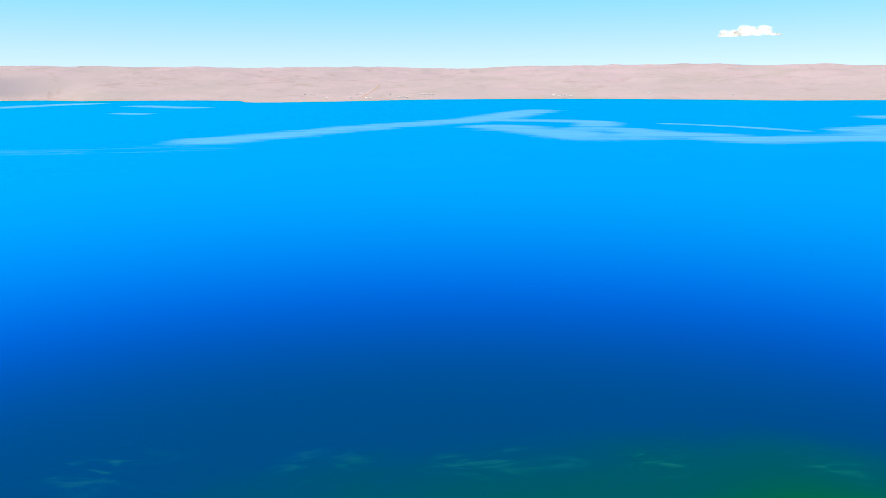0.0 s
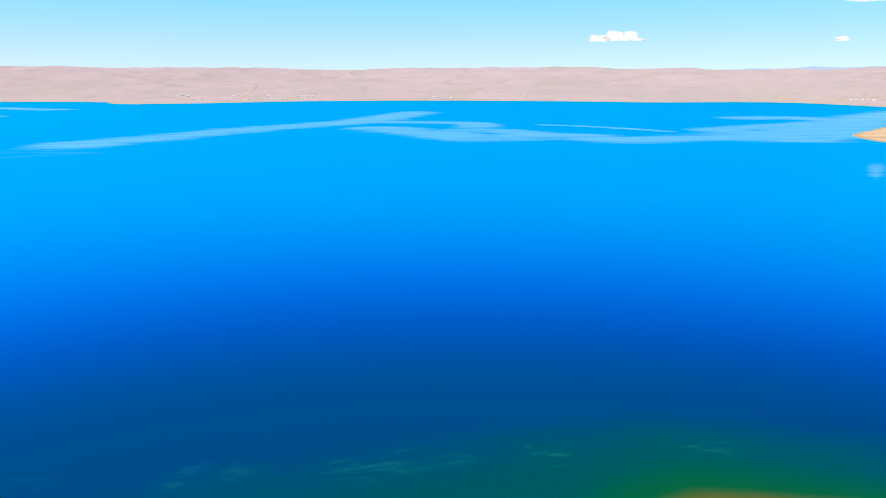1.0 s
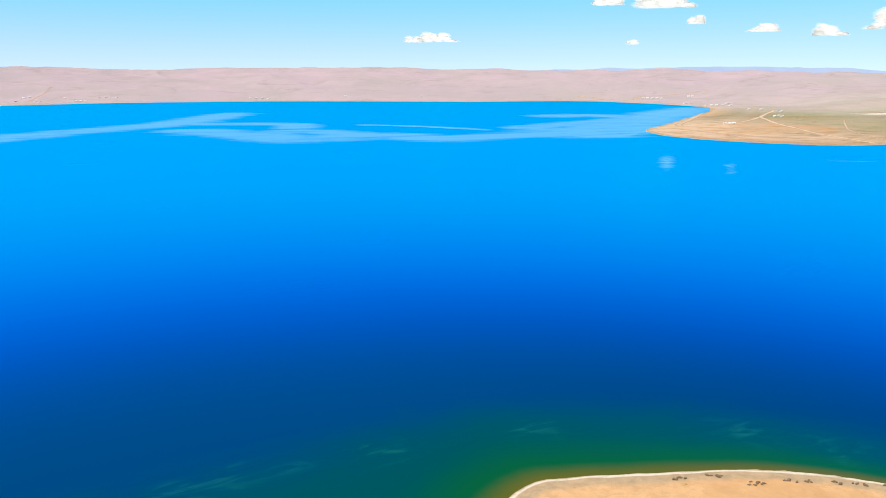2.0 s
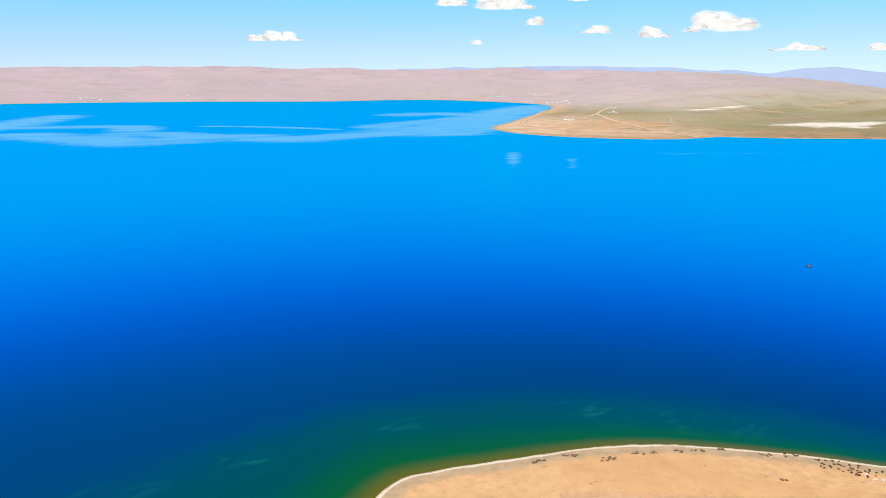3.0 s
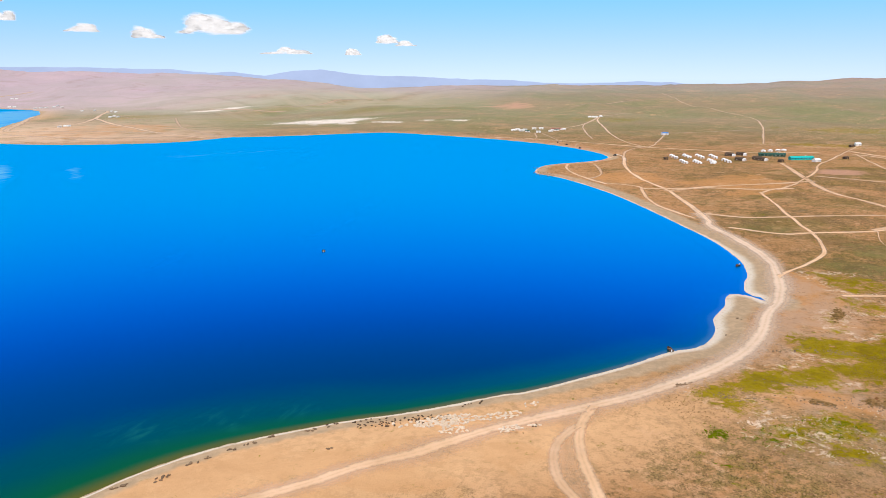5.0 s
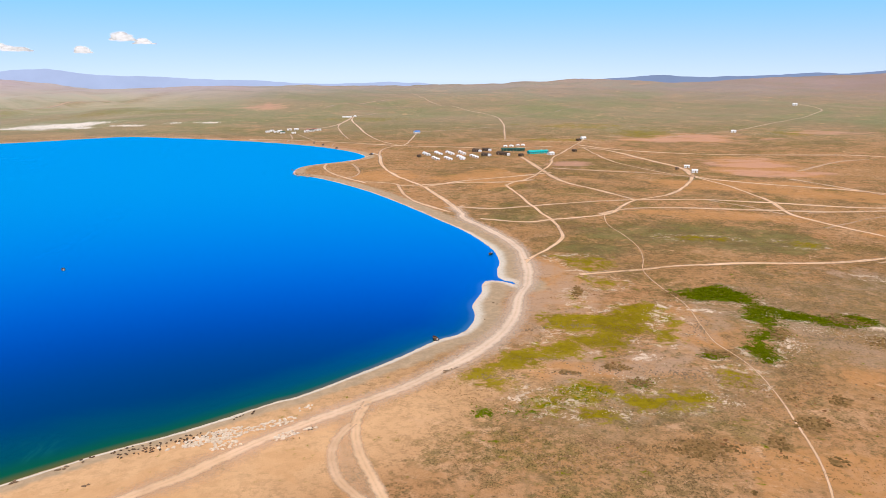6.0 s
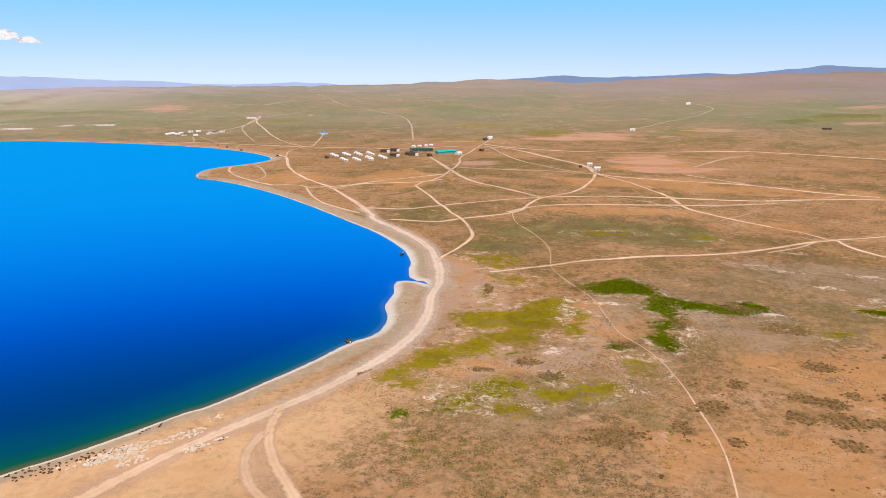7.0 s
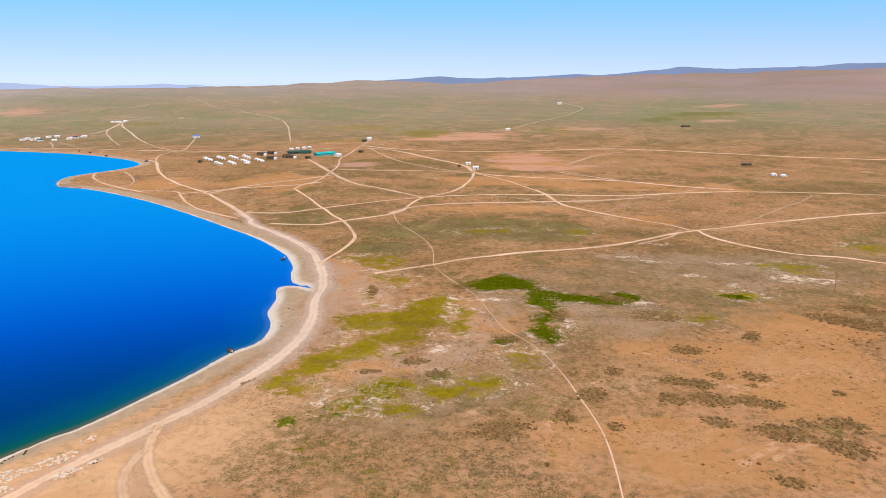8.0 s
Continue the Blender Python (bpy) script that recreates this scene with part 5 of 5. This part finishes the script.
        first = ger(2.5, "white felt ger in a row of the camp", "gers of the camp")
        first.matrix_world = m
    else:
        copy_thing(first, m)
for n, (x, y, turn) in enumerate([(929, 40, 179), (916, 36, 179), (904, 33, 179), (930, 25, 179), (917, 22, 179), (905, 19, 179), (877, 25, 179), (866, 22, 179), (854, 19, 179),
    (884, 10, 179), (872, 7, 179), (861, 4, 179)]):
    m = at_ground(x, y, turn)
    if n == 0:
        first = ger(2.5, "white felt ger in a row of the camp", "gers of the camp")
        first.matrix_world = m
    else:
        copy_thing(first, m)
for n, (x, y, turn) in enumerate([(938, 5, -117), (949, -7, -115), (887, -6, -117), (901, -24, -114), (893, -28, -114)]):
    m = at_ground(x, y, turn)
    if n == 0:
        first = timber_cabin("dark timber cabin with a white felt porch", "timber cabins of the camp")
        first.matrix_world = m
    else:
        copy_thing(first, m)
for n, (x, y, turn) in enumerate([(1005, -33, 178), (1011, -41, 177), (1018, -50, 177), (1024, -57, 177), (846, 20, 181)]):
    m = at_ground(x, y, turn)
    if n == 0:
        first = ger()
        first.matrix_world = m
    else:
        copy_thing(first, m)
long_hall(28, 7, 2.4, 3.8, GREEN_SHEET, GREEN_SHEET, "long dark green sheet-metal hall in the camp", 7).matrix_world = at_ground(947.1, -40.5, -85)
long_hall(26, 6, 2.6, 3.8, TEAL_SHEET, TEAL_SHEET, "long bright teal sheet-metal building in the camp", 8).matrix_world = at_ground(917.0, -69.0, -63)
small_house(8, 5, 2.4, 3.6, FELT, "low white house at the edge of the camp").matrix_world = at_ground(899.0, -82.8, -47)
small_house(5, 4, 2.2, 3.1, TIMBER, "small dark shed beside the camp").matrix_world = at_ground(881.5, -47.0, -54)
small_house(4, 3, 2.0, 2.8, TIMBER, "small dark hut on the steppe").matrix_world = at_ground(880.3, 70.8, -57)
small_house(5.6, 4.2, 2.3, 3.4, FELT, "white house standing alone where tracks meet").matrix_world = at_ground(729.0, -203.8, -105)
small_house(5, 4, 2.0, 2.8, FELT, "low white shed near a lone house").matrix_world = at_ground(770.8, -207.4, -105)
small_house(3, 3, 1.8, 2.4, TIMBER, "small dark shed near a lone house").matrix_world = at_ground(752.7, -193.0, -105)
ger(2.9, "white felt ger on its own on the open steppe").matrix_world = at_ground(609.8, -455.9, 179)
ger(2.9, "white felt ger on its own on the open steppe").matrix_world = at_ground(600.3, -459.0, 179)
small_house(7, 5, 2.5, 3.8, FELT, "white house by a fork of dirt tracks").matrix_world = at_ground(1124.9, -150.2, -72)
small_house(6, 4, 2.2, 3.2, TIMBER, "dark shed by a fork of dirt tracks").matrix_world = at_ground(1101.9, -140.5, -57)
small_house(5, 4, 2.0, 2.8, TIMBER, "small dark shed beside a dirt track").matrix_world = at_ground(941.7, -115.5, -54)
small_house(10, 6, 2.6, 4.2, BLUE_SHEET, "small house with a blue metal roof").matrix_world = at_ground(1237.3, 103.4, -58)
small_house(9, 6, 2.6, 4.2, FELT, "white house high on the grassy hill").matrix_world = at_ground(1627.9, -649.4, -108)
small_house(7, 5, 2.4, 3.8, FELT, "white house on the lower hillside").matrix_world = at_ground(1194.8, -388.4, -117)
small_house(13, 5, 1.8, 2.6, TIMBER, "long dark cattle shed on the hillside").matrix_world = at_ground(1126.9, -669.7, -97)
small_house(9, 4, 1.7, 2.4, TIMBER, "low dark cattle shed on the steppe").matrix_world = at_ground(690.8, -483.3, -105)
for n, (x, y, turn) in enumerate([(1248, 351, -83), (1260, 347, -82), (1245, 336, -83), (1257, 333, -82), (1276, 322, -80), (1281, 311, -72), (1248, 287, -74), (1279, 272, -67), (1229, 303, -80)]):
    m = at_ground(x, y, turn)
    if n == 0:
        first = small_house(7, 4, 1.9, 2.7, FELT, "low white house in a lakeside hamlet", "hamlet houses")
        first.matrix_world = m
    else:
        copy_thing(first, m)
for n, (x, y, turn) in enumerate([(1235, 323, -84), (1263, 281, -69)]):
    m = at_ground(x, y, turn)
    if n == 0:
        first = small_house(8, 5, 2.0, 3.0, GREEN_SHEET, "low house with a dark green roof in a lakeside hamlet", "green-roofed hamlet houses")
        first.matrix_world = m
    else:
        copy_thing(first, m)
for n, (x, y, turn) in enumerate([(1272, 288, -69), (1279, 280, -68)]):
    m = at_ground(x, y, turn)
    if n == 0:
        first = small_house(8, 5, 2.1, 3.2, RED_SHEET, "low house with a rust-red roof in a lakeside hamlet", "red-roofed hamlet houses")
        first.matrix_world = m
    else:
        copy_thing(first, m)
for n, (x, y, turn) in enumerate([(1521, 272, -73), (1521, 265, -69), (1522, 260, -63), (1531, 252, -65)]):
    m = at_ground(x, y, turn)
    if n == 0:
        first = ger(4.0, "white felt ger beside a far fork of tracks", "far gers")
        first.matrix_world = m
    else:
        copy_thing(first, m)
for n, (x, y, turn) in enumerate([(1100, 1203, -16), (1121, 1211, -14), (1124, 1206, -13), (1705, 1771, -7), (1722, 1741, 0), (1430, 1401, -1), (1461, 1418, -1), (1442, 1389, -1), (1685, 1643, 3),
    (1660, 1604, 3)]):
    m = at_ground(x, y, turn)
    if n == 0:
        first = small_house(7, 5, 2.1, 3.1, FELT, "white house on the sandy headland", "headland houses")
        first.matrix_world = m
    else:
        copy_thing(first, m)
for n, (x, y, turn) in enumerate([(1820, 2085, -7), (1862, 2108, -8), (1870, 2093, -7), (1918, 2112, 4), (1893, 2051, -1), (1886, 2275, -6), (1893, 2261, -5), (2018, 2205, 9), (1988, 2660, -30),
    (2005, 2655, -21), (2014, 2635, -23), (2034, 2630, -20), (2042, 2609, -22), (2172, 2601, -27), (2182, 2589, -46)]):
    m = at_ground(x, y, turn)
    if n == 0:
        first = small_house(10, 6, 2.5, 3.6, FELT, "white house in the village on the far shore", "far village houses")
        first.matrix_world = m
    else:
        copy_thing(first, m)
for n, (x, y, turn) in enumerate([(-610, 3435, 23), (-592, 3453, 19), (-569, 3430, 11), (-527, 3323, 23), (-496, 3311, 23), (-397, 3333, 22), (-379, 3441, 18), (-361, 3459, 16), (-327, 3320, 23),
    (-310, 3319, 23), (-233, 3444, 17), (-190, 3339, 19), (-172, 3325, 22), (-153, 3337, 21), (-107, 3442, 18), (-82, 3452, 18), (-62, 3442, 18), (-42, 3442, 18),
    (486, 3367, -0), (508, 3345, 1), (531, 3339, -0), (552, 3316, 1), (889, 3309, -3), (1189, 3165, -3)]):
    m = at_ground(x, y, turn)
    if n == 0:
        first = small_house(10, 6, 2.5, 3.6, FELT, "white house at the foot of the far hills", "houses under the far hills")
        first.matrix_world = m
    else:
        copy_thing(first, m)
rowing_boat("dark wooden rowing boat out on the blue lake").matrix_world = pose(346.9, 201.6, 0, 0, 0, 30)
rowing_boat("dark rowing boat moored close to the gravel shore").matrix_world = pose(389.3, -5.8, 0, 0, 0, 160)
# boat put in for an unclear dark and white spot, turned near end-on
rowing_boat("dark rowing boat in place of a small unclear object on the shore").matrix_world = pose(254.6, 15.4, 0.12, 0, 0, 20)
car(CAR_WHITE, "white car parked on the shore track").matrix_world = at_ground(918.6, 131.0, 20)
car(CAR_DARK, "dark car parked on the sandy bay shore").matrix_world = at_ground(1071.3, 235.7, 15)
car(CAR_DARK, "dark car parked on the sandy bay shore").matrix_world = at_ground(1045.0, 217.3, -10)
car(CAR_DARK, "dark car parked on the sandy bay shore").matrix_world = at_ground(1001.3, 190.5, 40)
car(CAR_DARK, "dark car parked on the sandy bay shore").matrix_world = at_ground(916.1, 132.3, 70)
power_pole().matrix_world = at_ground(261.9, -230.4, 10)


# ---------------------------------------------------------------- stones on the shore
def stone_mesh(name, seed, material, size=0.5):
    bm = bmesh.new()
    bmesh.ops.create_icosphere(bm, subdivisions=2, radius=size)
    for v in bm.verts:
        d = 1 + 0.55 * noise.noise(v.co * 1.5 / size + Vector((seed * 7.3, 0, 0)))
        v.co = Vector((v.co.x * 1.55 * d, v.co.y * 0.8 * d, v.co.z * 0.85 * d))
    me = bpy.data.meshes.new(name)
    bm.to_mesh(me)
    bm.free()
    me.materials.append(material)
    return me


# pale and dark stones stand in for a flock of sheep and goats
PALE_FLOCK = [stone_mesh("boulder", k, FLOCK_STONE_PALE, 0.33) for k in range(5)]
DARK_FLOCK = [stone_mesh("boulder", k + 9, FLOCK_STONE_DARK, 0.22) for k in range(4)]
SHORE_ROCK = [stone_mesh("rock", k + 20, ROCK_BROWN, 0.3) for k in range(4)]
stone_rng = random.Random(11)


def boulders(spots, meshes, name, label, group, apart=0.5):
    """Loose stones strewn about spots: x, y, half length, half width, turn, how many."""
    placed = []
    for cx, cy, a, b, turn, count in spots:
        for k in range(int(count * 1.35)):
            u, r = stone_rng.uniform(0, 2 * math.pi), math.sqrt(stone_rng.random())
            p, q = math.cos(u) * r * a * 1.12, math.sin(u) * r * b * 1.12
            t = radians(turn)
            x, y = cx + p * math.cos(t) - q * math.sin(t), cy + p * math.sin(t) + q * math.cos(t)
            if any((x - e) ** 2 + (y - f) ** 2 < apart * apart for e, f in placed):
                continue
            placed.append((x, y))
            ob = new(name, stone_rng.choice(meshes))
            s = stone_rng.uniform(0.75, 1.2)
            ob.matrix_world = pose(x, y, max(height(x, y), -0.05) + 0.13 * s, 0, 0, turn + stone_rng.uniform(-50, 50)) @ Matrix.Scale(s, 4)
            tagged(ob, label, "stone", group)


# the flock on the shore, built as loose stones
boulders([(175.8, 66.4, 8.2, 3.3, -53.0, 180.0), (171.0, 63.1, 3.9, 2.0, -63.3, 22.0), (183.4, 54.1, 5.9, 1.9, -52.6, 48.0),
    (176.8, 49.0, 3.3, 1.4, -47.5, 30.0), (180.4, 43.3, 2.3, 0.7, -60.5, 5.0), (194.2, 47.8, 2.5, 1.3, -38.3, 6.0),
    (169.8, 76.5, 4.4, 1.5, -60.3, 8.0)],
         PALE_FLOCK, "boulder", "pale stone standing in for a sheep on the sandy shore", "pale boulders on the shore")
boulders([(168.4, 83.8, 6.5, 3.0, -63.5, 34.0), (175.0, 72.2, 7.6, 2.7, -59.7, 30.0), (189.9, 63.2, 4.1, 0.9, -42.6, 7.0),
    (180.9, 43.4, 1.6, 0.7, -58.3, 4.0), (164.7, 93.7, 3.2, 0.8, -57.7, 4.0)],
         DARK_FLOCK, "boulder", "dark brown stone standing in for a flock animal on the shore", "dark boulders on the shore")
# mostly shore rocks; a few groups stand in for dots like cattle
boulders([(715.8, 170.3, 17.1, 6.5, -141.9, 44.0), (721.6, 174.2, 13.9, 6.9, -149.1, 34.0), (762.3, 183.6, 9.7, 10.0, -11.4, 26.0),
    (152.3, 105.8, 0.7, 0.8, -60.1, 4.0), (297.0, -6.4, 1.2, 1.6, -45.2, 2.0), (276.8, -2.8, 0.7, 0.7, -57.5, 2.0),
    (262.9, -17.9, 1.3, 1.2, -51.2, 4.0), (265.2, -23.5, 1.1, 1.3, -46.4, 3.0), (151.1, 87.8, 0.4, 0.3, -44.9, 1.0),
    (223.3, 8.8, 3.6, 0.7, -42.5, 9.0), (150.4, 88.2, 0.4, 0.3, -78.4, 1.0),
    (134.9, 115.0, 3.2, 0.9, -24.3, 9.0), (145.1, 109.4, 3.8, 0.7, -32.2, 7.0), (160.0, 97.0, 3.7, 0.6, -41.9, 8.0),
    (124.2, 117.7, 2.2, 0.9, -26.3, 8.0), (118.6, 123.9, 2.2, 0.6, -26.7, 6.0), (110.3, 126.1, 1.5, 0.6, -17.3, 4.0)],
         SHORE_ROCK, "rock", "rough brown rock near the waterline", "brown rocks along the shore")


# ---------------------------------------------------------------- plants
def blades(name, spots, size, tall, count, material, label, category, seed, spread=1.0):
    """Many small leafy clumps as one joined mesh."""
    rng = np.random.default_rng(seed)
    n = len(spots) * count
    base = np.repeat(np.array(spots, float), count, 0)
    scale = np.repeat(rng.uniform(0.6, 1.3, len(spots)), count)[:, None]
    a, r = rng.uniform(0, 2 * math.pi, n), np.sqrt(rng.uniform(0, 1, n))
    root = base + np.stack([np.cos(a) * r, np.sin(a) * r, np.zeros(n)], 1) * size * scale * spread
    root[:, 2] += tall * scale[:, 0] * (1 - r * r) * rng.uniform(0, 0.8, n)
    b = rng.uniform(0, 2 * math.pi, n)
    wide = np.stack([np.cos(b), np.sin(b), rng.uniform(-0.3, 0.3, n)], 1) * size * 0.3 * scale
    lean = np.stack([np.cos(a) * 0.5 * r * size, np.sin(a) * 0.5 * r * size, tall * rng.uniform(0.3, 0.7, n)], 1) * scale
    quads = np.stack([root - wide, root + wide, root + wide * 0.5 + lean, root - wide * 0.5 + lean], 1).reshape(-1, 3)
    me = bpy.data.meshes.new(name)
    me.vertices.add(len(quads))
    me.vertices.foreach_set("co", quads.ravel())
    me.loops.add(len(quads))
    me.loops.foreach_set("vertex_index", np.arange(len(quads)))
    me.polygons.add(n)
    me.polygons.foreach_set("loop_start", np.arange(0, len(quads), 4))
    me.update(calc_edges=True)
    me.materials.append(material)
    return tagged(new(name, me), label, category, kind="stuff")


BUSH = bmesh.new()
bmesh.ops.create_icosphere(BUSH, subdivisions=2, radius=1.0)
BUSH_CO = np.array([v.co[:] for v in BUSH.verts])
BUSH_TRI = np.array([[v.index for v in f.verts] for f in BUSH.faces])
BUSH.free()


def mounds(name, spots, size, material, label, seed):
    """Low ragged cushion bushes, each of many leafy lumps, as one joined mesh."""
    rng = np.random.default_rng(seed + 500)
    base = np.array(spots, float)
    n, m = len(base), len(BUSH_CO)
    s = size * rng.uniform(0.45, 1.25, (n, 1))
    bulge = 1 + rng.uniform(-0.42, 0.3, (n, m))
    co = BUSH_CO[None] * bulge[..., None] * s[..., None] * np.array([1.0, 1.0, 0.62])
    co = co + base[:, None, :]
    faces = (BUSH_TRI[None] + m * np.arange(n)[:, None, None]).reshape(-1, 3)
    me = bpy.data.meshes.new(name)
    me.from_pydata(co.reshape(-1, 3).tolist(), [], faces.tolist())
    me.materials.append(material)
    return tagged(new(name, me), label, "shrubs", kind="stuff")


def pebbles(name, spots, size, material, label, seed):
    """Many small angular stones as one joined mesh."""
    rng = np.random.default_rng(seed)
    n = len(spots)
    base = np.array(spots, float)
    shape = np.array([(1, 0, 0), (0, 1, 0), (-1, 0, 0), (0, -1, 0), (0, 0, 0.8), (0, 0, -0.6)])
    turn = rng.uniform(0, 2 * math.pi, n)
    s = size * rng.uniform(0.5, 1.5, (n, 1, 1)) * rng.uniform(0.6, 1.3, (n, 6, 1))
    p = shape[None] * s
    x, y = p[..., 0] * np.cos(turn)[:, None] - p[..., 1] * np.sin(turn)[:, None], p[..., 0] * np.sin(turn)[:, None] + p[..., 1] * np.cos(turn)[:, None]
    co = np.stack([x, y, p[..., 2]], 2) + base[:, None, :]
    tri = np.array([(0, 1, 4), (1, 2, 4), (2, 3, 4), (3, 0, 4), (1, 0, 5), (2, 1, 5), (3, 2, 5), (0, 3, 5)])
    faces = (tri[None] + 6 * np.arange(n)[:, None, None]).reshape(-1, 3)
    me = bpy.data.meshes.new(name)
    me.from_pydata(co.reshape(-1, 3).tolist(), [], faces.tolist())
    me.materials.append(material)
    return tagged(new(name, me), label, "stones", kind="stuff")


def strewn(items, per, seed, ragged=0.35):
    """Places strewn over patches, per so many square metres, with ragged edges."""
    rng = np.random.default_rng(seed)
    out = []
    for px, py, along, across in items:
        n = max(3, int(along * across * math.pi / per))
        f = math.hypot(px, py)
        ux, uy = px / f, py / f
        a, r = rng.uniform(0, 2 * math.pi, n), np.sqrt(rng.uniform(0, 1, n)) * (1 + ragged * rng.normal(0, 0.5, n))
        x = px + np.cos(a) * r * along * ux + np.sin(a) * r * across * uy
        y = py + np.cos(a) * r * along * uy - np.sin(a) * r * across * ux
        out += [(p, q) for p, q in zip(x, y)]
    p = np.array(out)
    sd = shore_distance(p[:, 0], p[:, 1], SHORE)
    return [(x, y, height(x, y)) for (x, y), s in zip(out, sd) if s > 3]


def strewn_in(outlines, per, seed):
    """Places strewn inside closed outlines, per so many square metres."""
    rng = np.random.default_rng(seed)
    out = []
    for outline in outlines:
        ring = spline(outline, 4, True)
        lo, hi = ring.min(0) - 3, ring.max(0) + 3
        n = int((hi[0] - lo[0]) * (hi[1] - lo[1]) / per)
        x, y = rng.uniform(lo[0], hi[0], n), rng.uniform(lo[1], hi[1], n)
        d = shore_distance(x, y, ring) + 3.6 * fractal(x / 10, y / 10, 4, 71) + 4.5 * fractal(x / 5, y / 5, 3, 72) + rng.normal(0, 2.2, n)
        out += [(p, q, height(p, q)) for p, q, keep in zip(x, y, d < 0) if keep]
    return out


for n, item in enumerate(SHRUBS):
    mounds("shrub_patch", strewn([item], 0.5, n), 0.46, SHRUB, "patch of low brown-green cushion shrubs on bare soil", n)
bushes = strewn([(x, y, a * 1.4 + 2, b * 1.4 + 2) for x, y, a, b in SHRUBS[::2]], 80, 77, 1.0)
bushes += strewn([(205.2, -181.3, 13.6, 16.2), (208.5, -197.7, 13.1, 11.7), (212.8, -176.4, 6.2, 11.7), (201.6, -132.6, 13.1, 21.4), (211.0, -98.2, 15.2, 14.2), (135.5, -105.7, 8.3, 19.0)], 45, 79, 0.8)
mounds("scattered_shrubs", bushes, 0.5, SHRUB_RED, "single dry reddish shrubs on bare soil", 78)
marsh = strewn([(x, y, a, b) for x, y, a, b in MARSHES if math.hypot(x, y) < 500], 0.5, 80) + strewn_in(MARSH_SHAPES, 0.45, 84) + strewn_in(MARSH_HOLLOWS, 2.4, 86)
blades("marsh_grass", marsh, 0.5, 0.35, 6, REED, "dense dark green marsh grass in a wet hollow", "grass", 81)
meadow = strewn([(x, y, a, b) for x, y, a, b in MEADOWS if math.hypot(x, y) < 420], 5.0, 82) + strewn_in(MEADOW_FAINT, 6.0, 87) + strewn_in(MEADOW_SHAPES, 1.0, 85)
blades("meadow_grass", meadow, 0.45, 0.16, 5, MEADOW, "short yellow-green meadow grass", "grass", 83)

tuft_rng = np.random.default_rng(90)
tx, ty = tuft_rng.uniform(60, 480, 240000), tuft_rng.uniform(-300, 200, 240000)
t_sd = shore_distance(tx, ty, SHORE)
dense = fractal(tx / 26, ty / 26, 4, 61) + 0.5 * fractal(tx / 90, ty / 90, 2, 66)
chosen = (t_sd > 22) & (dense > 0.1 + tuft_rng.uniform(-0.1, 0.35, len(tx))) & (np.hypot(tx, ty) > 175)
tufts = [(x, y, height(x, y)) for x, y in zip(tx[chosen], ty[chosen])]
blades("steppe_tufts", tufts, 0.27, 0.22, 5, TUFT, "sparse dry brown steppe tufts", "grass", 91)
stones = strewn([(x, y, a * 0.9, b * 0.9) for x, y, a, b in SALTS if math.hypot(x, y) < 520], 2.0, 95, 0.9)
pebbles("pale_stones", stones, 0.2, STONE_TAN, "pale stones strewn over dry ground", 96)
banks = strewn([(298.4, -89.5, 2.6, 12.0), (281.5, -111.1, 3.3, 5.8), (246.9, -105.4, 9.0, 4.5), (265.2, -139.4, 3.4, 7.9), (261.1, -123.0, 4.4, 13.2), (206.4, -26.9, 1.7, 9.9), (218.1, -46.3, 2.3, 10.6), (193.1, -36.9, 2.3, 3.9), (203.5, -67.5, 4.3, 5.1), (233.0, -94.5, 2.3, 3.9), (258.7, -74.4, 2.0, 4.2), (248.0, -141.2, 7.2, 9.6)], 1.0, 97, 0.7)
pebbles("bank_stones", banks, 0.2, STONE_TAN, "small pale stones along the marsh edge", 98)
darks = strewn([(236.3, -76.1, 2.3, 5.8), (265.6, -79.8, 9.6, 4.3), (251.8, -142.1, 10.5, 10.8), (214.1, -48.1, 3.8, 4.4), (224.7, -40.4, 3.0, 12.6), (220.0, -28.8, 2.0, 10.5), (202.1, -128.8, 4.2, 10.6), (217.1, -4.6, 1.8, 10.3), (268.2, -35.6, 2.7, 12.7), (253.4, -119.5, 5.5, 8.5), (230.1, -88.2, 2.9, 7.6), (220.7, -63.6, 4.1, 10.9), (232.8, -19.6, 1.6, 7.4)], 1.0, 99, 0.9)
pebbles("dark_clods", darks, 0.28, ROCK_BROWN, "dark brown clods and stones on bare soil", 100)
field = np.array(strewn([(171.3, -16.4, 17.5, 33.2), (175.0, -37.0, 15.9, 31.6), (197.3, -65.5, 16.8, 21.3), (205.3, -33.4, 10.7, 26.5), (213.6, -89.7, 15.2, 21.4)], 1.1, 101, 0.5))
lumpy = fractal(field[:, 0] / 9, field[:, 1] / 9, 4, 68) + 0.6 * fractal(field[:, 0] / 40, field[:, 1] / 40, 2, 69)
mounds("low_clods", field[lumpy > 0.12 + np.random.default_rng(5).uniform(-0.12, 0.25, len(field))], 0.3, CLOD, "low grey-brown hummocks on trodden soil", 102)
